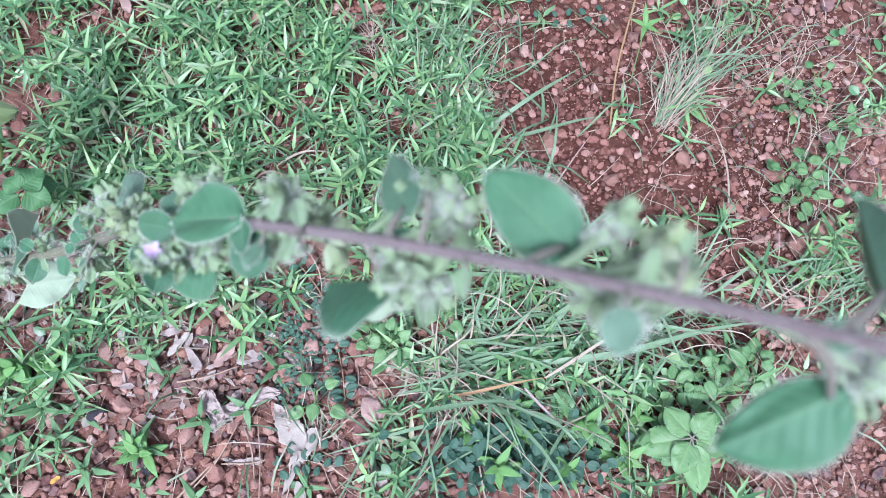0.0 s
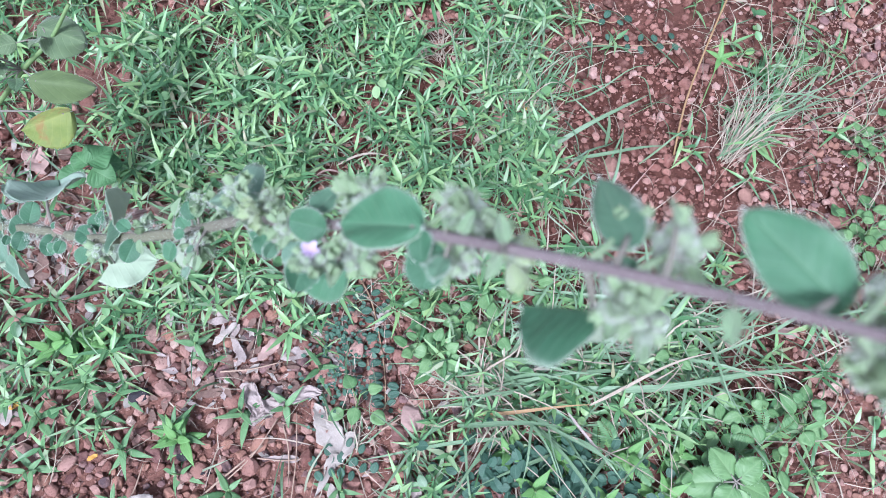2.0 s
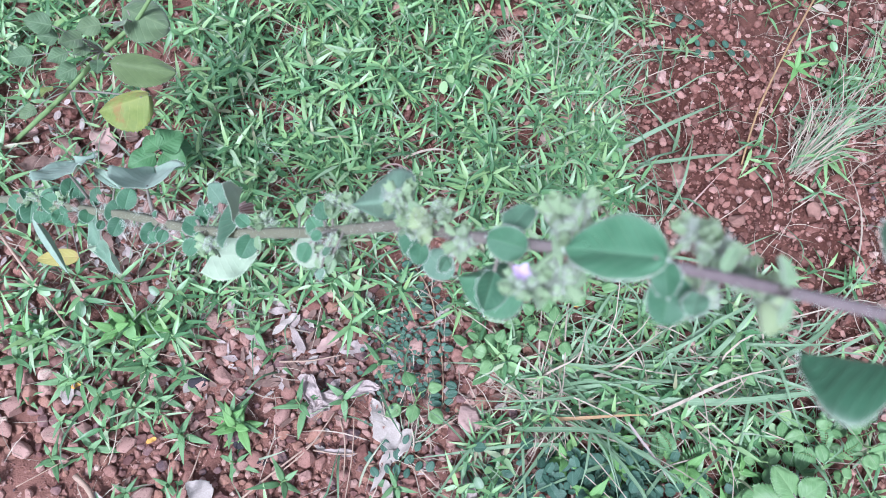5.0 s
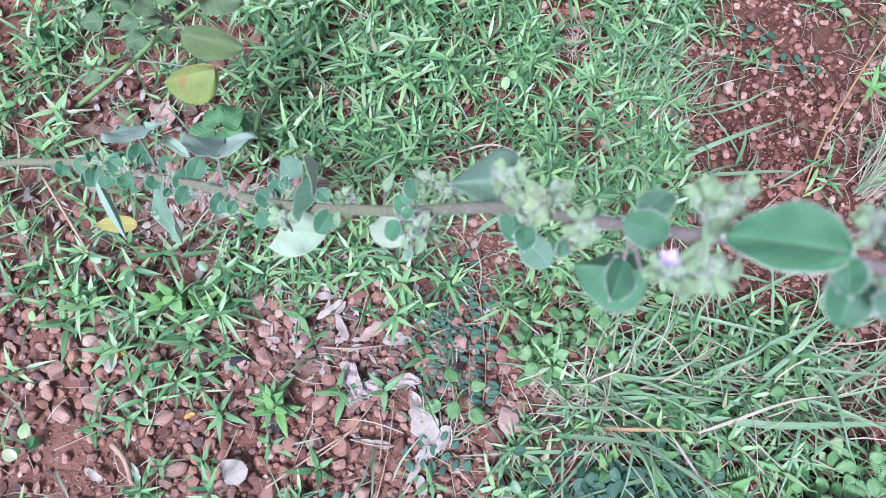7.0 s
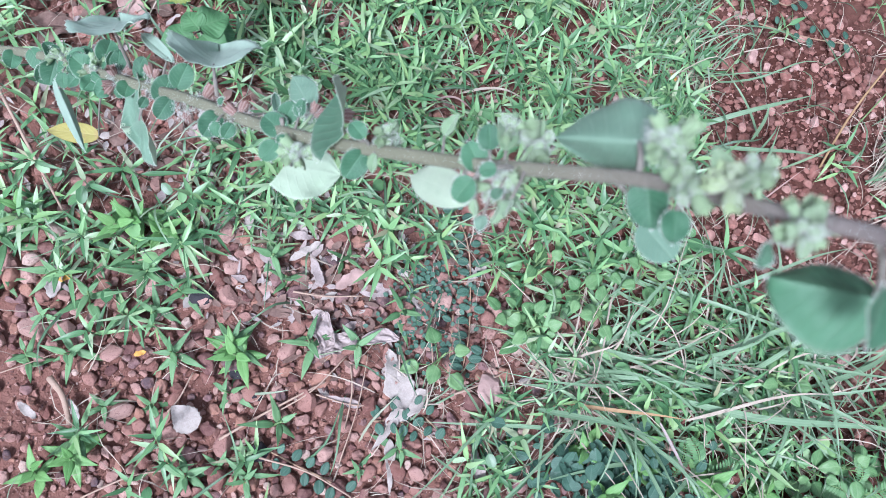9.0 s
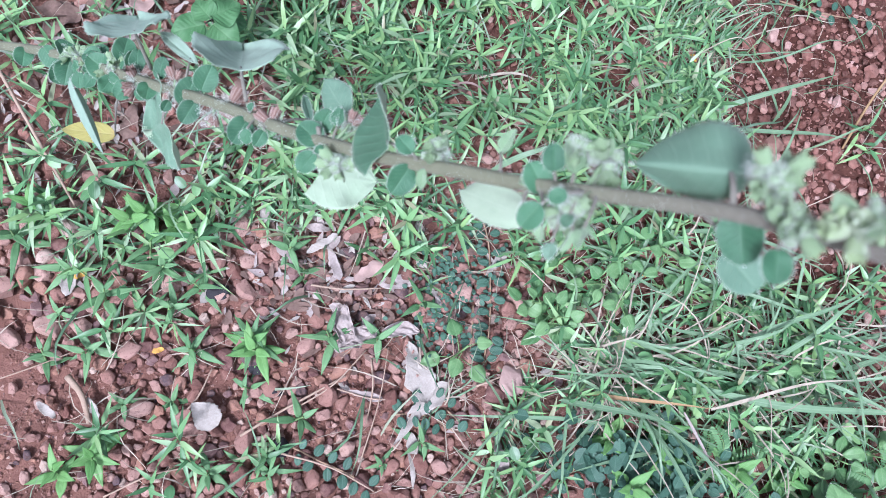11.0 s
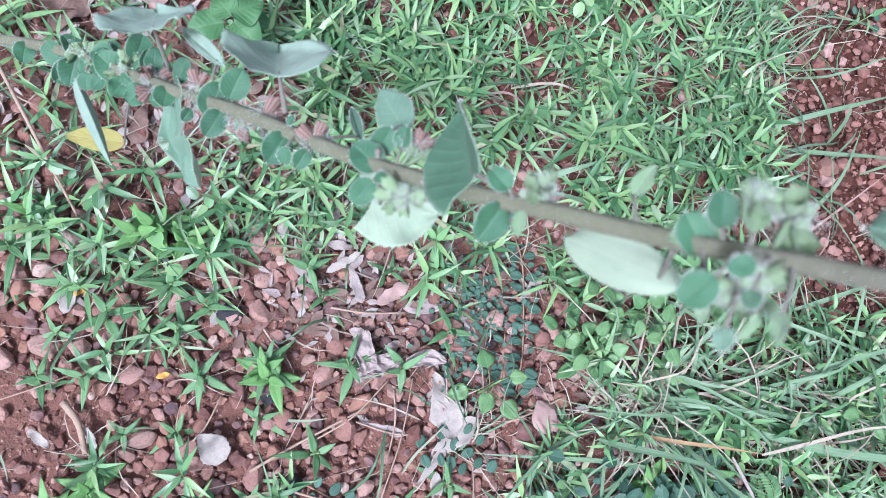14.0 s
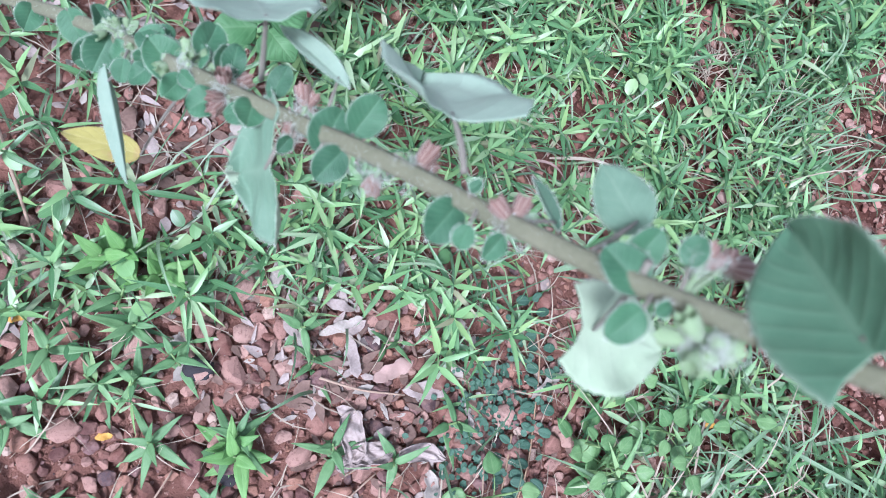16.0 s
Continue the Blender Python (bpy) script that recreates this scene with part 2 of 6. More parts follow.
STONES = [(0.0, (0.171, 0.081, 0.063)), (0.12, (0.261, 0.140, 0.110)), (0.28, (0.360, 0.225, 0.184)), (0.42, (0.13, 0.065, 0.058)), (0.52, (0.405, 0.270, 0.221)), (0.66, (0.306, 0.167, 0.117)),
          (0.78, (0.20, 0.125, 0.120)), (0.85, (0.315, 0.184, 0.149)), (0.93, (0.09, 0.065, 0.070)), (0.965, (0.48, 0.38, 0.31))]
M = {
    "soil": soil_material(),
    "pebble": pebble_material("laterite_pebble", STONES, True),
    "gravel": pebble_material("laterite_gravel", STONES, False),
    "crumb": pebble_material("red_soil_crumb", [(0.0, (0.14, 0.058, 0.043)), (0.25, (0.29, 0.145, 0.112)), (0.42, (0.080, 0.031, 0.023)), (0.60, (0.23, 0.104, 0.080)), (0.78, (0.40, 0.235, 0.190)), (0.94, (0.50, 0.34, 0.29))], False),
    "rock": plain_material("weathered_rock", (0.16, 0.085, 0.065), (0.37, 0.225, 0.175), 18, 0.85, 0.6, 0.004),
    "char": plain_material("charcoal", (0.012, 0.012, 0.014), (0.05, 0.05, 0.055), 60, 0.8, 0.5, 0.002),
    "top": leaf_material("woolly_leaf_top", (0.022, 0.098, 0.046), (0.058, 0.185, 0.088), (0.14, 0.28, 0.16), 7, 0.42, 0.62, 0.08, 0.03, rim=0.38),
    "soft": leaf_material("woolly_leaf_soft", (0.062, 0.162, 0.090), (0.120, 0.245, 0.146), (0.19, 0.33, 0.21), 7, 0.4, 0.68, 0.16, 0.03, rim=0.40),
    "mid": leaf_material("woolly_leaf_grey", (0.090, 0.192, 0.122), (0.158, 0.278, 0.185), (0.24, 0.37, 0.26), 7, 0.35, 0.70, 0.14, 0.05, rim=0.40),
    "grey": leaf_material("woolly_leaf_pale_grey", (0.28, 0.42, 0.32), (0.40, 0.54, 0.42), (0.48, 0.60, 0.48), 7, 0.25, 0.85, 0.25, 0.08),
    "under": leaf_material("woolly_leaf_underside", (0.36, 0.49, 0.33), (0.49, 0.61, 0.44), (0.55, 0.66, 0.50), 7, 0.15, 0.85, 0.20, 0.1),
    "fresh": leaf_material("young_leaf", (0.17, 0.30, 0.15), (0.27, 0.41, 0.23), (0.40, 0.52, 0.33), 5, 0.3, 0.7, 0.25, 0.4),
    "yellow": leaf_material("yellowed_leaf", (0.27, 0.26, 0.055), (0.40, 0.37, 0.10), (0.44, 0.40, 0.18), 6, 0.3, 0.7, 0.2, 0.2, (0.36, 0.24, 0.10)),
    "weed": leaf_material("weed_leaf", (0.050, 0.120, 0.050), (0.105, 0.195, 0.085), (0.25, 0.38, 0.2), 6, 0.35, 0.65, 0.2, 0.2),
    "weed_pale": leaf_material("weed_leaf_pale", (0.080, 0.150, 0.062), (0.14, 0.225, 0.095), (0.2, 0.29, 0.14), 6, 0.4, 0.7, 0.2, 0.3),
    "weed_olive": leaf_material("weed_leaf_olive", (0.060, 0.110, 0.035), (0.115, 0.185, 0.060), (0.16, 0.24, 0.09), 6, 0.35, 0.65, 0.2, 0.2),
    "weed_yellow": leaf_material("weed_leaf_turning", (0.13, 0.21, 0.045), (0.27, 0.32, 0.070), (0.32, 0.36, 0.11), 6, 0.35, 0.65, 0.2, 0.1, (0.24, 0.17, 0.045)),
    "fresh_broad": leaf_material("seedling_leaf", (0.060, 0.185, 0.065), (0.115, 0.275, 0.11), (0.18, 0.33, 0.16), 5, 0.3, 0.6, 0.25),
    "herb": leaf_material("herb_leaf", (0.080, 0.200, 0.078), (0.18, 0.35, 0.150), (0.24, 0.40, 0.21), 2, 0.12, 0.55, 0.18),
    "herb_light": leaf_material("lush_herb_leaf", (0.13, 0.33, 0.09), (0.23, 0.46, 0.15), (0.34, 0.55, 0.25), 4, 0.3, 0.5, 0.3),
    "broad": leaf_material("broad_herb_leaf", (0.085, 0.215, 0.075), (0.19, 0.350, 0.14), (0.30, 0.45, 0.22), 5, 0.25, 0.5, 0.2),
    "creeper": leaf_material("creeper_leaf", (0.026, 0.080, 0.050), (0.068, 0.160, 0.105), (0.19, 0.31, 0.23), 8, 0.3, 0.6, 0.08),
    "grass": leaf_material("short_grass", (0.067, 0.188, 0.073), (0.242, 0.450, 0.182), (0.39, 0.54, 0.34), 1.0, 0.10, 0.38, 0.10, 0.0, None, True),
    "blade": leaf_material("long_grass_blade", (0.073, 0.162, 0.079), (0.202, 0.333, 0.186), (0.44, 0.52, 0.40), 1.0, 0.3, 0.4, 0.15, 0.0, None, True),
    "straw": plain_material("straw", (0.25, 0.215, 0.16), (0.52, 0.465, 0.37), 40, 0.7, 0.3, 0.001, 0.7, 6.0, 0.12),
    "dead": plain_material("dead_leaf", (0.19, 0.155, 0.138), (0.48, 0.425, 0.39), 45, 0.85, 0.4, 0.002, 0.3),
    "dead_pink": plain_material("dry_pinkish_leaf", (0.29, 0.20, 0.17), (0.45, 0.33, 0.285), 30, 0.8, 0.4, 0.002),
    "humus": plain_material("brown_dead_leaf", (0.085, 0.055, 0.043), (0.26, 0.18, 0.145), 35, 0.85, 0.5, 0.002),
    "bleached": plain_material("bleached_leaf", (0.24, 0.215, 0.185), (0.48, 0.45, 0.395), 55, 0.85, 0.4, 0.002),
    "twig": plain_material("dry_twig", (0.25, 0.17, 0.12), (0.48, 0.38, 0.29), 60, 0.85, 0.5, 0.001),
    "stalk": plain_material("ochre_stalk", (0.22, 0.14, 0.065), (0.40, 0.28, 0.15), 50, 0.7, 0.4, 0.001),
    "stem": stem_material(),
    "petiole": plain_material("downy_petiole", (0.13, 0.13, 0.10), (0.25, 0.24, 0.20), 90, 0.8, 0.4, 0.0006, 0.0, 8.0, 0.0, 0.1),
    "runner": plain_material("runner_stem", (0.25, 0.16, 0.10), (0.42, 0.32, 0.21), 60, 0.8, 0.3, 0.0006),
    "green_stem": plain_material("green_stem", (0.10, 0.20, 0.07), (0.22, 0.33, 0.14), 60, 0.7, 0.3, 0.0006),
    "calyx": plain_material("woolly_calyx", (0.20, 0.33, 0.17), (0.36, 0.50, 0.29), 120, 0.85, 0.4, 0.0008, 0.6, 4.0, 0.2, 0.2),
    "bract": leaf_material("downy_bract", (0.15, 0.27, 0.14), (0.31, 0.44, 0.25), (0.42, 0.52, 0.36), 4, 0.5, 0.8, 0.2, 0.3),
    "pod": plain_material("green_calyx", (0.24, 0.38, 0.17), (0.42, 0.53, 0.29), 120, 0.8, 0.4, 0.0008, 0.5, 4.0, 0.2, 0.5),
    "husk": plain_material("dry_husk", (0.21, 0.135, 0.108), (0.38, 0.29, 0.245), 330, 0.85, 0.5, 0.0008, 0.7, 4.0, 0.1, 0.3),
    "husk_rib": plain_material("dry_husk_rib", (0.15, 0.085, 0.066), (0.27, 0.17, 0.135), 200, 0.85, 0.4, 0.0008, 0.4, 4.0),
    "wool": plain_material("white_wool", (0.46, 0.54, 0.46), (0.68, 0.75, 0.68), 90, 0.9, 0.1, 0.0003, 0.3, 4.0, 0.3, 0.5),
    "petal": plain_material("lilac_petal", (0.46, 0.33, 0.56), (0.66, 0.56, 0.74), 150, 0.7, 0.2, 0.0004, 0.3, 4.0, 0.3),
    "orange": plain_material("orange_leaf", (0.42, 0.20, 0.04), (0.60, 0.40, 0.10), 60, 0.7, 0.3, 0.001, 0.3),
}


# ---- building helpers ----
def root_matrix(ob):
    own = ob.matrix_parent_inverse @ ob.matrix_basis if ob.parent else ob.matrix_basis
    return root_matrix(ob.parent) @ own if ob.parent else own.copy()


def hang(ob, parent):
    ob.parent = parent
    ob.matrix_parent_inverse = root_matrix(parent).inverted()
    return ob


class Pile:
    """Gathers pieces of mesh: points, faces, a material slot and a chart for each piece."""

    def __init__(self):
        self.v, self.f, self.m, self.c, self.n = [], [], [], [], 0

    def add(self, v, f, slot=0, chart=None, m=None):
        v = np.asarray(v, float)
        if m is not None:
            a = np.array(m)
            v = v @ a[:3, :3].T + a[:3, 3]
        self.v.append(v)
        self.c.append(np.full((len(v), 2), 0.5) if chart is None else chart)
        for face in f:
            self.f.append([i + self.n for i in face])
        self.m += [slot] * len(f)
        self.n += len(v)
        return self

    def mesh(self, name, mats, smooth=True):
        me = bpy.data.meshes.new(name)
        me.from_pydata(np.concatenate(self.v).tolist(), [], self.f)
        for k in mats:
            me.materials.append(M[k])
        me.polygons.foreach_set("material_index", self.m)
        me.polygons.foreach_set("use_smooth", [smooth] * len(self.f))
        chart = np.concatenate(self.c)
        order = np.zeros(len(me.loops), int)
        me.loops.foreach_get("vertex_index", order)
        layer = me.uv_layers.new(name="UVMap")
        layer.data.foreach_set("uv", chart[order].ravel())
        me.update()
        return me


def part(name, pile, mats, parent=None, label="", smooth=True):
    ob = new(name, pile.mesh(name, mats, smooth))
    if parent is not None:
        hang(ob, parent)
    return tagged(ob, label)


def thing(name, at, label, category, group="", kind=""):
    ob = new(name)
    ob.empty_display_size = 0.02
    ob.matrix_basis = Matrix.Translation(at)
    return tagged(ob, label, category, group, kind)


def half_width(shape, u):
    u = np.clip(u, 0, 1)
    if shape == "lance":
        return np.sin(np.pi * u**0.62) ** 0.9 * (1 - 0.25 * u)
    if shape == "grass":
        return np.minimum(1, 0.55 + 3 * u) * (1 - u**2.2)
    if shape == "cordate":
        return np.sin(np.pi * np.clip(0.14 + 0.86 * u, 0, 1) ** 0.85) ** 0.75
    if shape == "ovate":
        return np.sin(np.pi * u**0.78) ** 0.62
    if shape == "disc":
        return np.sqrt(np.clip(1 - (2 * u - 1) ** 2, 0, 1)) * (1.04 - 0.10 * u)
    if shape == "oval":
        return np.sin(np.pi * u) ** 0.5
    return np.sin(np.pi * u**0.68) ** 0.72


def blade(length, width, shape="round", rows=10, cols=6, fold=0.1, droop=0.1, teeth=0.0, wave=0.0, rng=random):
    """A leaf blade from the origin along +y, its upper face to +z."""
    u = np.linspace(0, 1, rows + 1)[:, None] * np.ones(cols + 1)
    v = np.linspace(-1, 1, cols + 1)[None, :] * np.ones((rows + 1, 1))
    w = half_width(shape, u)
    if teeth:
        edge = (np.arange(rows + 1) % 2)[:, None] * teeth * (np.abs(v) > 0.99)
        w = w * (1 - edge)
    phase = rng.uniform(0, 6.28)
    x = v * w * width / 2
    y = u * length
    if shape == "cordate":
        y = y - 0.16 * length * np.abs(v) ** 1.5 * (1 - u) ** 3
    bend = math.atan(fold)
    z = math.sin(bend) * np.abs(x) - droop * length * u**2 + wave * width * np.sin(u * 9 + phase) * np.abs(v) * np.sign(v)
    x = x * math.cos(bend)
    if cols > 8:
        z = z + 0.007 * width * np.cos(2 * np.pi * (u * 7 - np.abs(v) * 2)) * np.sin(np.pi * np.abs(v))
    pts = np.stack([x, y, z], -1).reshape(-1, 3)
    k = cols + 1
    faces = [(r * k + c, r * k + c + 1, (r + 1) * k + c + 1, (r + 1) * k + c) for r in range(rows) for c in range(cols)]
    return pts, faces, np.stack([u, (v + 1) / 2], -1).reshape(-1, 2)


def solid_blade(pile, m, length, width, shape, rows=10, cols=6, thick=0.0004, slots=(0, 1), **how):
    """The blade with an upper and a lower skin and a closed rim."""
    v, f, c = blade(length, width, shape, rows, cols, **how)
    k, n = cols + 1, len(v)
    rim = list(range(k)) + [r * k + cols for r in range(1, rows + 1)] + [rows * k + i for i in range(cols - 1, -1, -1)] + [r * k for r in range(rows - 1, 0, -1)]
    low = v - (0, 0, thick)
    pile.add(np.concatenate([v, low]), f, slots[0], np.concatenate([c, c]), m)
    base = pile.n - 2 * n
    for face in f:
        pile.f.append([base + n + i for i in reversed(face)])
        pile.m.append(slots[1])
    for a, b in zip(rim, rim[1:] + rim[:1]):
        pile.f.append([base + a, base + n + a, base + n + b, base + b])
        pile.m.append(slots[0])


def aim(base, tip, normal):
    """The pose whose +y runs from base to tip and whose +z leans to normal."""
    y = (Vector(tip) - Vector(base)).normalized()
    z = Vector(normal)
    z = (z - y * z.dot(y)).normalized()
    x = y.cross(z)
    return Matrix.Translation(base) @ Matrix((x, y, z)).transposed().to_4x4()


def smooth_line(points, steps=6):
    """A Catmull-Rom line through the points."""
    p = [np.array(q, float) for q in points]
    p = [2 * p[0] - p[1]] + p + [2 * p[-1] - p[-2]]
    out = []
    for a, b, c, d in zip(p, p[1:], p[2:], p[3:]):
        for s in np.linspace(0, 1, steps, endpoint=False):
            out.append(0.5 * (2 * b + (c - a) * s + (2 * a - 5 * b + 4 * c - d) * s**2 + (3 * b - a - 3 * c + d) * s**3))
    return np.array(out + [p[-2]])


def tube(pile, line, radii, sides=6, slot=0, ribs=0.0, lumps=0.0, rng=random):
    line = np.asarray(line, float)
    n = len(line)
    radii = np.interp(np.linspace(0, 1, n), np.linspace(0, 1, len(radii)), radii)
    side = None
    pts, chart = [], []
    for i in range(n):
        d = line[min(i + 1, n - 1)] - line[max(i - 1, 0)]
        d = d / (np.linalg.norm(d) + 1e-9)
        if side is None:
            side = np.cross(d, (0.3, 0.2, 1.0))
        side = side - d * side.dot(d)
        side = side / (np.linalg.norm(side) + 1e-9)
        up = np.cross(d, side)
        for k in range(sides):
            a = 2 * np.pi * k / sides
            r = radii[i] * (1 + ribs * np.cos(4 * a)) * (1 + rng.uniform(-lumps, lumps))
            pts.append(line[i] + r * (np.cos(a) * side + np.sin(a) * up))
            chart.append((i / n, k / sides))
    faces = [(i * sides + k, i * sides + (k + 1) % sides, (i + 1) * sides + (k + 1) % sides, (i + 1) * sides + k) for i in range(n - 1) for k in range(sides)]
    faces += [tuple(range(sides - 1, -1, -1)), tuple((n - 1) * sides + k for k in range(sides))]
    pile.add(pts, faces, slot, np.array(chart))
    return pile


def arc(a, b, rise, steps=6):
    a, b = np.array(a, float), np.array(b, float)
    s = np.linspace(0, 1, steps + 1)[:, None]
    return a + (b - a) * s + np.array((0, 0, 1.0)) * rise * np.sin(np.pi * s)


def hairs(pile, roots, ways, length, width, slot, rng):
    """Fine hairs: slim three-sided slivers."""
    for p, d in zip(roots, ways):
        d = d / (np.linalg.norm(d) + 1e-9)
        s = np.cross(d, rng.normal(size=3))
        s = s / (np.linalg.norm(s) + 1e-9) * width
        h = length * rng.uniform(0.5, 1.2)
        bend = rng.normal(size=3) * h * 0.25
        pile.add([p - s, p + s, p + d * h * 0.6 + bend * 0.4 + s * 0.6, p + d * h + bend], [(0, 1, 2), (0, 2, 3)], slot)


# ---- ground ----
RED_SOIL = [(0.37, 0.76, 0.07), (0.46, 0.73, 0.10), (0.51, 0.58, 0.09), (0.42, 0.64, 0.08), (0.72, 0.53, 0.08), (0.62, 0.54, 0.08), (0.82, 0.70, 0.08), (0.48, 0.43, 0.07), (0.95, 0.91, 0.08), (0.93, 0.75, 0.07), (0.71, 0.34, 0.07), (0.88, 0.03, 0.07), (0.79, 0.39, 0.05), (0.81, 0.51, 0.06), (0.43, 0.91, 0.07), (0.57, 0.79, 0.08), (0.91, 0.54, 0.05), (0.96, 0.05, 0.07), (1.06, 0.55, 0.08), (0.55, 0.48, 0.06)]
GRAVEL_SOIL = [(-0.37, -0.17, 0.06), (-0.16, 0.08, 0.05), (-0.12, 0.03, 0.05), (-0.02, 0.00, 0.06), (-0.03, -0.06, 0.05), (-0.20, -0.07, 0.05), (-0.28, -0.06, 0.04), (0.11, 0.15, 0.04), (0.09, -0.02, 0.05), (-0.41, -0.07, 0.03), (-0.35, -0.07, 0.03), (0.04, 0.05, 0.05), (0.07, 0.31, 0.04), (0.07, -0.04, 0.04)]
GAPS = [(0.065, 0.25, 0.03), (0.085, 0.20, 0.03), (0.05, 0.19, 0.035), (-0.55, 0.45, 0.05), (-0.55, 0.46, 0.05), (-0.45, 0.44, 0.03), (0.04, 0.51, 0.012), (0.06, 0.32, 0.04), (0.05, 0.44, 0.012), (0.03, 0.60, 0.010), (0.09, 0.80, 0.05), (-0.32, 0.79, 0.04), (-0.42, 0.24, 0.02), (-0.08, 0.15, 0.03), (-0.30, 0.33, 0.03), (0.10, 0.47, 0.012), (0.85, 0.27, 0.04)]


def rise(x, y):
    """The ground's height."""
    near = max(0.0, 1.0 - max(0.0, math.hypot(x - 0.15, y - 0.35) - 1.5) / 2.0)
    p = Vector((x, y, 0.0))
    clods = 0.0135 * noise.noise(p * 19.0) + 0.0095 * noise.noise(p * 48.0) + 0.0045 * noise.noise(p * 110.0)
    return near * (0.010 * noise.noise(p * 4.0) + 0.005 * noise.noise(p * 14.0) + clods * min(1.0, max(0.35, 2.5 * (0.7 * x + y) - 0.9)))


def bare(x, y):
    """How bare the ground is: 0 where it is grown over, 1 on open soil."""
    wob = 0.035 * noise.noise(Vector((x * 9, y * 9, 3.0))) + 0.02 * noise.noise(Vector((x * 28, y * 28, 5.0)))
    best = 0.0
    for cx, cy, r in RED_SOIL + GRAVEL_SOIL + GAPS:
        best = max(best, 1.0 - (math.hypot(x - cx, y - cy) + wob - r) / 0.035)
    return min(1.0, max(0.0, best))


def inner(lo, hi, step):
    return np.arange(lo, hi + step / 2, step)


def spread(lo, hi, step):
    """Lines that lie close in the middle and reach out to the horizon."""
    far = np.array([0.05, 0.15, 0.4, 1, 2.5, 6, 15, 40, 100, 250, 600])
    return np.concatenate([(lo - far)[::-1], inner(lo, hi, step), hi + far])


gx, gy = spread(-0.9, 1.25, 0.005), spread(-0.4, 1.2, 0.005)
pts = [(x, y, rise(x, y)) for y in gy for x in gx]
k = len(gx)
ground_pile = Pile().add(pts, [(j * k + i, j * k + i + 1, (j + 1) * k + i + 1, (j + 1) * k + i) for j in range(len(gy) - 1) for i in range(k - 1)])
ground = tagged(part("ground", ground_pile, ["soil"]), "red-brown laterite soil, crumbly, with gravel", "ground", kind="structure")


# ---- the woolly herb that the camera follows ----
STEM = [(-0.700, 0.190, -0.020),
        (-0.660, 0.194, 0.120),
        (-0.560, 0.200, 0.235),
        (-0.455, 0.197, 0.310),
        (-0.393, 0.189, 0.360),
        (-0.344, 0.178, 0.400),
        (-0.295, 0.166, 0.440),
        (-0.247, 0.154, 0.480),
        (-0.201, 0.143, 0.520),
        (-0.157, 0.129, 0.560),
        (-0.116, 0.116, 0.600),
        (-0.078, 0.106, 0.640),
        (-0.042, 0.098, 0.680),
        (-0.008, 0.090, 0.720),
        (0.022, 0.083, 0.760),
        (0.047, 0.074, 0.800),
        (0.071, 0.059, 0.840),
        (0.097, 0.045, 0.880),
        (0.125, 0.031, 0.920),
        (0.157, 0.014, 0.960),
        (0.193, -0.005, 1.000),
        (0.230, -0.026, 1.040),
        (0.269, -0.049, 1.080),
        (0.305, -0.068, 1.115),
        (0.335, -0.083, 1.145)]
rs = np.random.default_rng(4)
plant = thing("woolly_herb", (-0.70, 0.185, 0.0), "tall downy herb with grey-green leaves and woolly whorls", "plant")
stem_line = smooth_line(STEM, 8)
stem_height = stem_line[:, 2]
stem_radii = np.interp(stem_height, (0, 0.4, 0.667, 0.8, 0.95, 1.03, 1.16), (0.0052, 0.0043, 0.0037, 0.0029, 0.0018, 0.0013, 0.0010))
stem_pile = tube(Pile(), stem_line, stem_radii, 16, 0, 0.10, 0.02)
stem = part("stem", stem_pile, ["stem"], plant, "greyish brown square downy stem")
fuzz = Pile()
pick = rs.integers(8, len(stem_line) - 1, 6500)
roots, ways = [], []
for i in pick:
    d = stem_line[i + 1] - stem_line[i]
    w = np.cross(d, rs.normal(size=3))
    w = w / np.linalg.norm(w)
    roots.append(stem_line[i] + d * rs.uniform() + w * stem_radii[i] * 0.98)
    ways.append(w + 0.3 * rs.normal(size=3))
hairs(fuzz, roots, ways, 0.0013, 0.00005, 0, rs)
tagged(part("stem_down", fuzz, ["wool"], stem, "fine white down"), kind="stuff")


def fringe(pile, pts, rim, step, length, slot):
    """A fringe of fine hairs along the margin of a leaf."""
    middle = pts.mean(axis=0)
    spots = rs.uniform(0, len(rim), int(len(rim) * step))
    roots, ways = [], []
    for s in spots:
        i, j = rim[int(s)], rim[(int(s) + 1) % len(rim)]
        p = pts[i] + (pts[j] - pts[i]) * (s % 1)
        roots.append(p)
        ways.append((p - middle) / (np.linalg.norm(p - middle) + 1e-9) + 0.5 * rs.normal(size=3))
    hairs(pile, roots, ways, length, 0.00005, slot, rs)


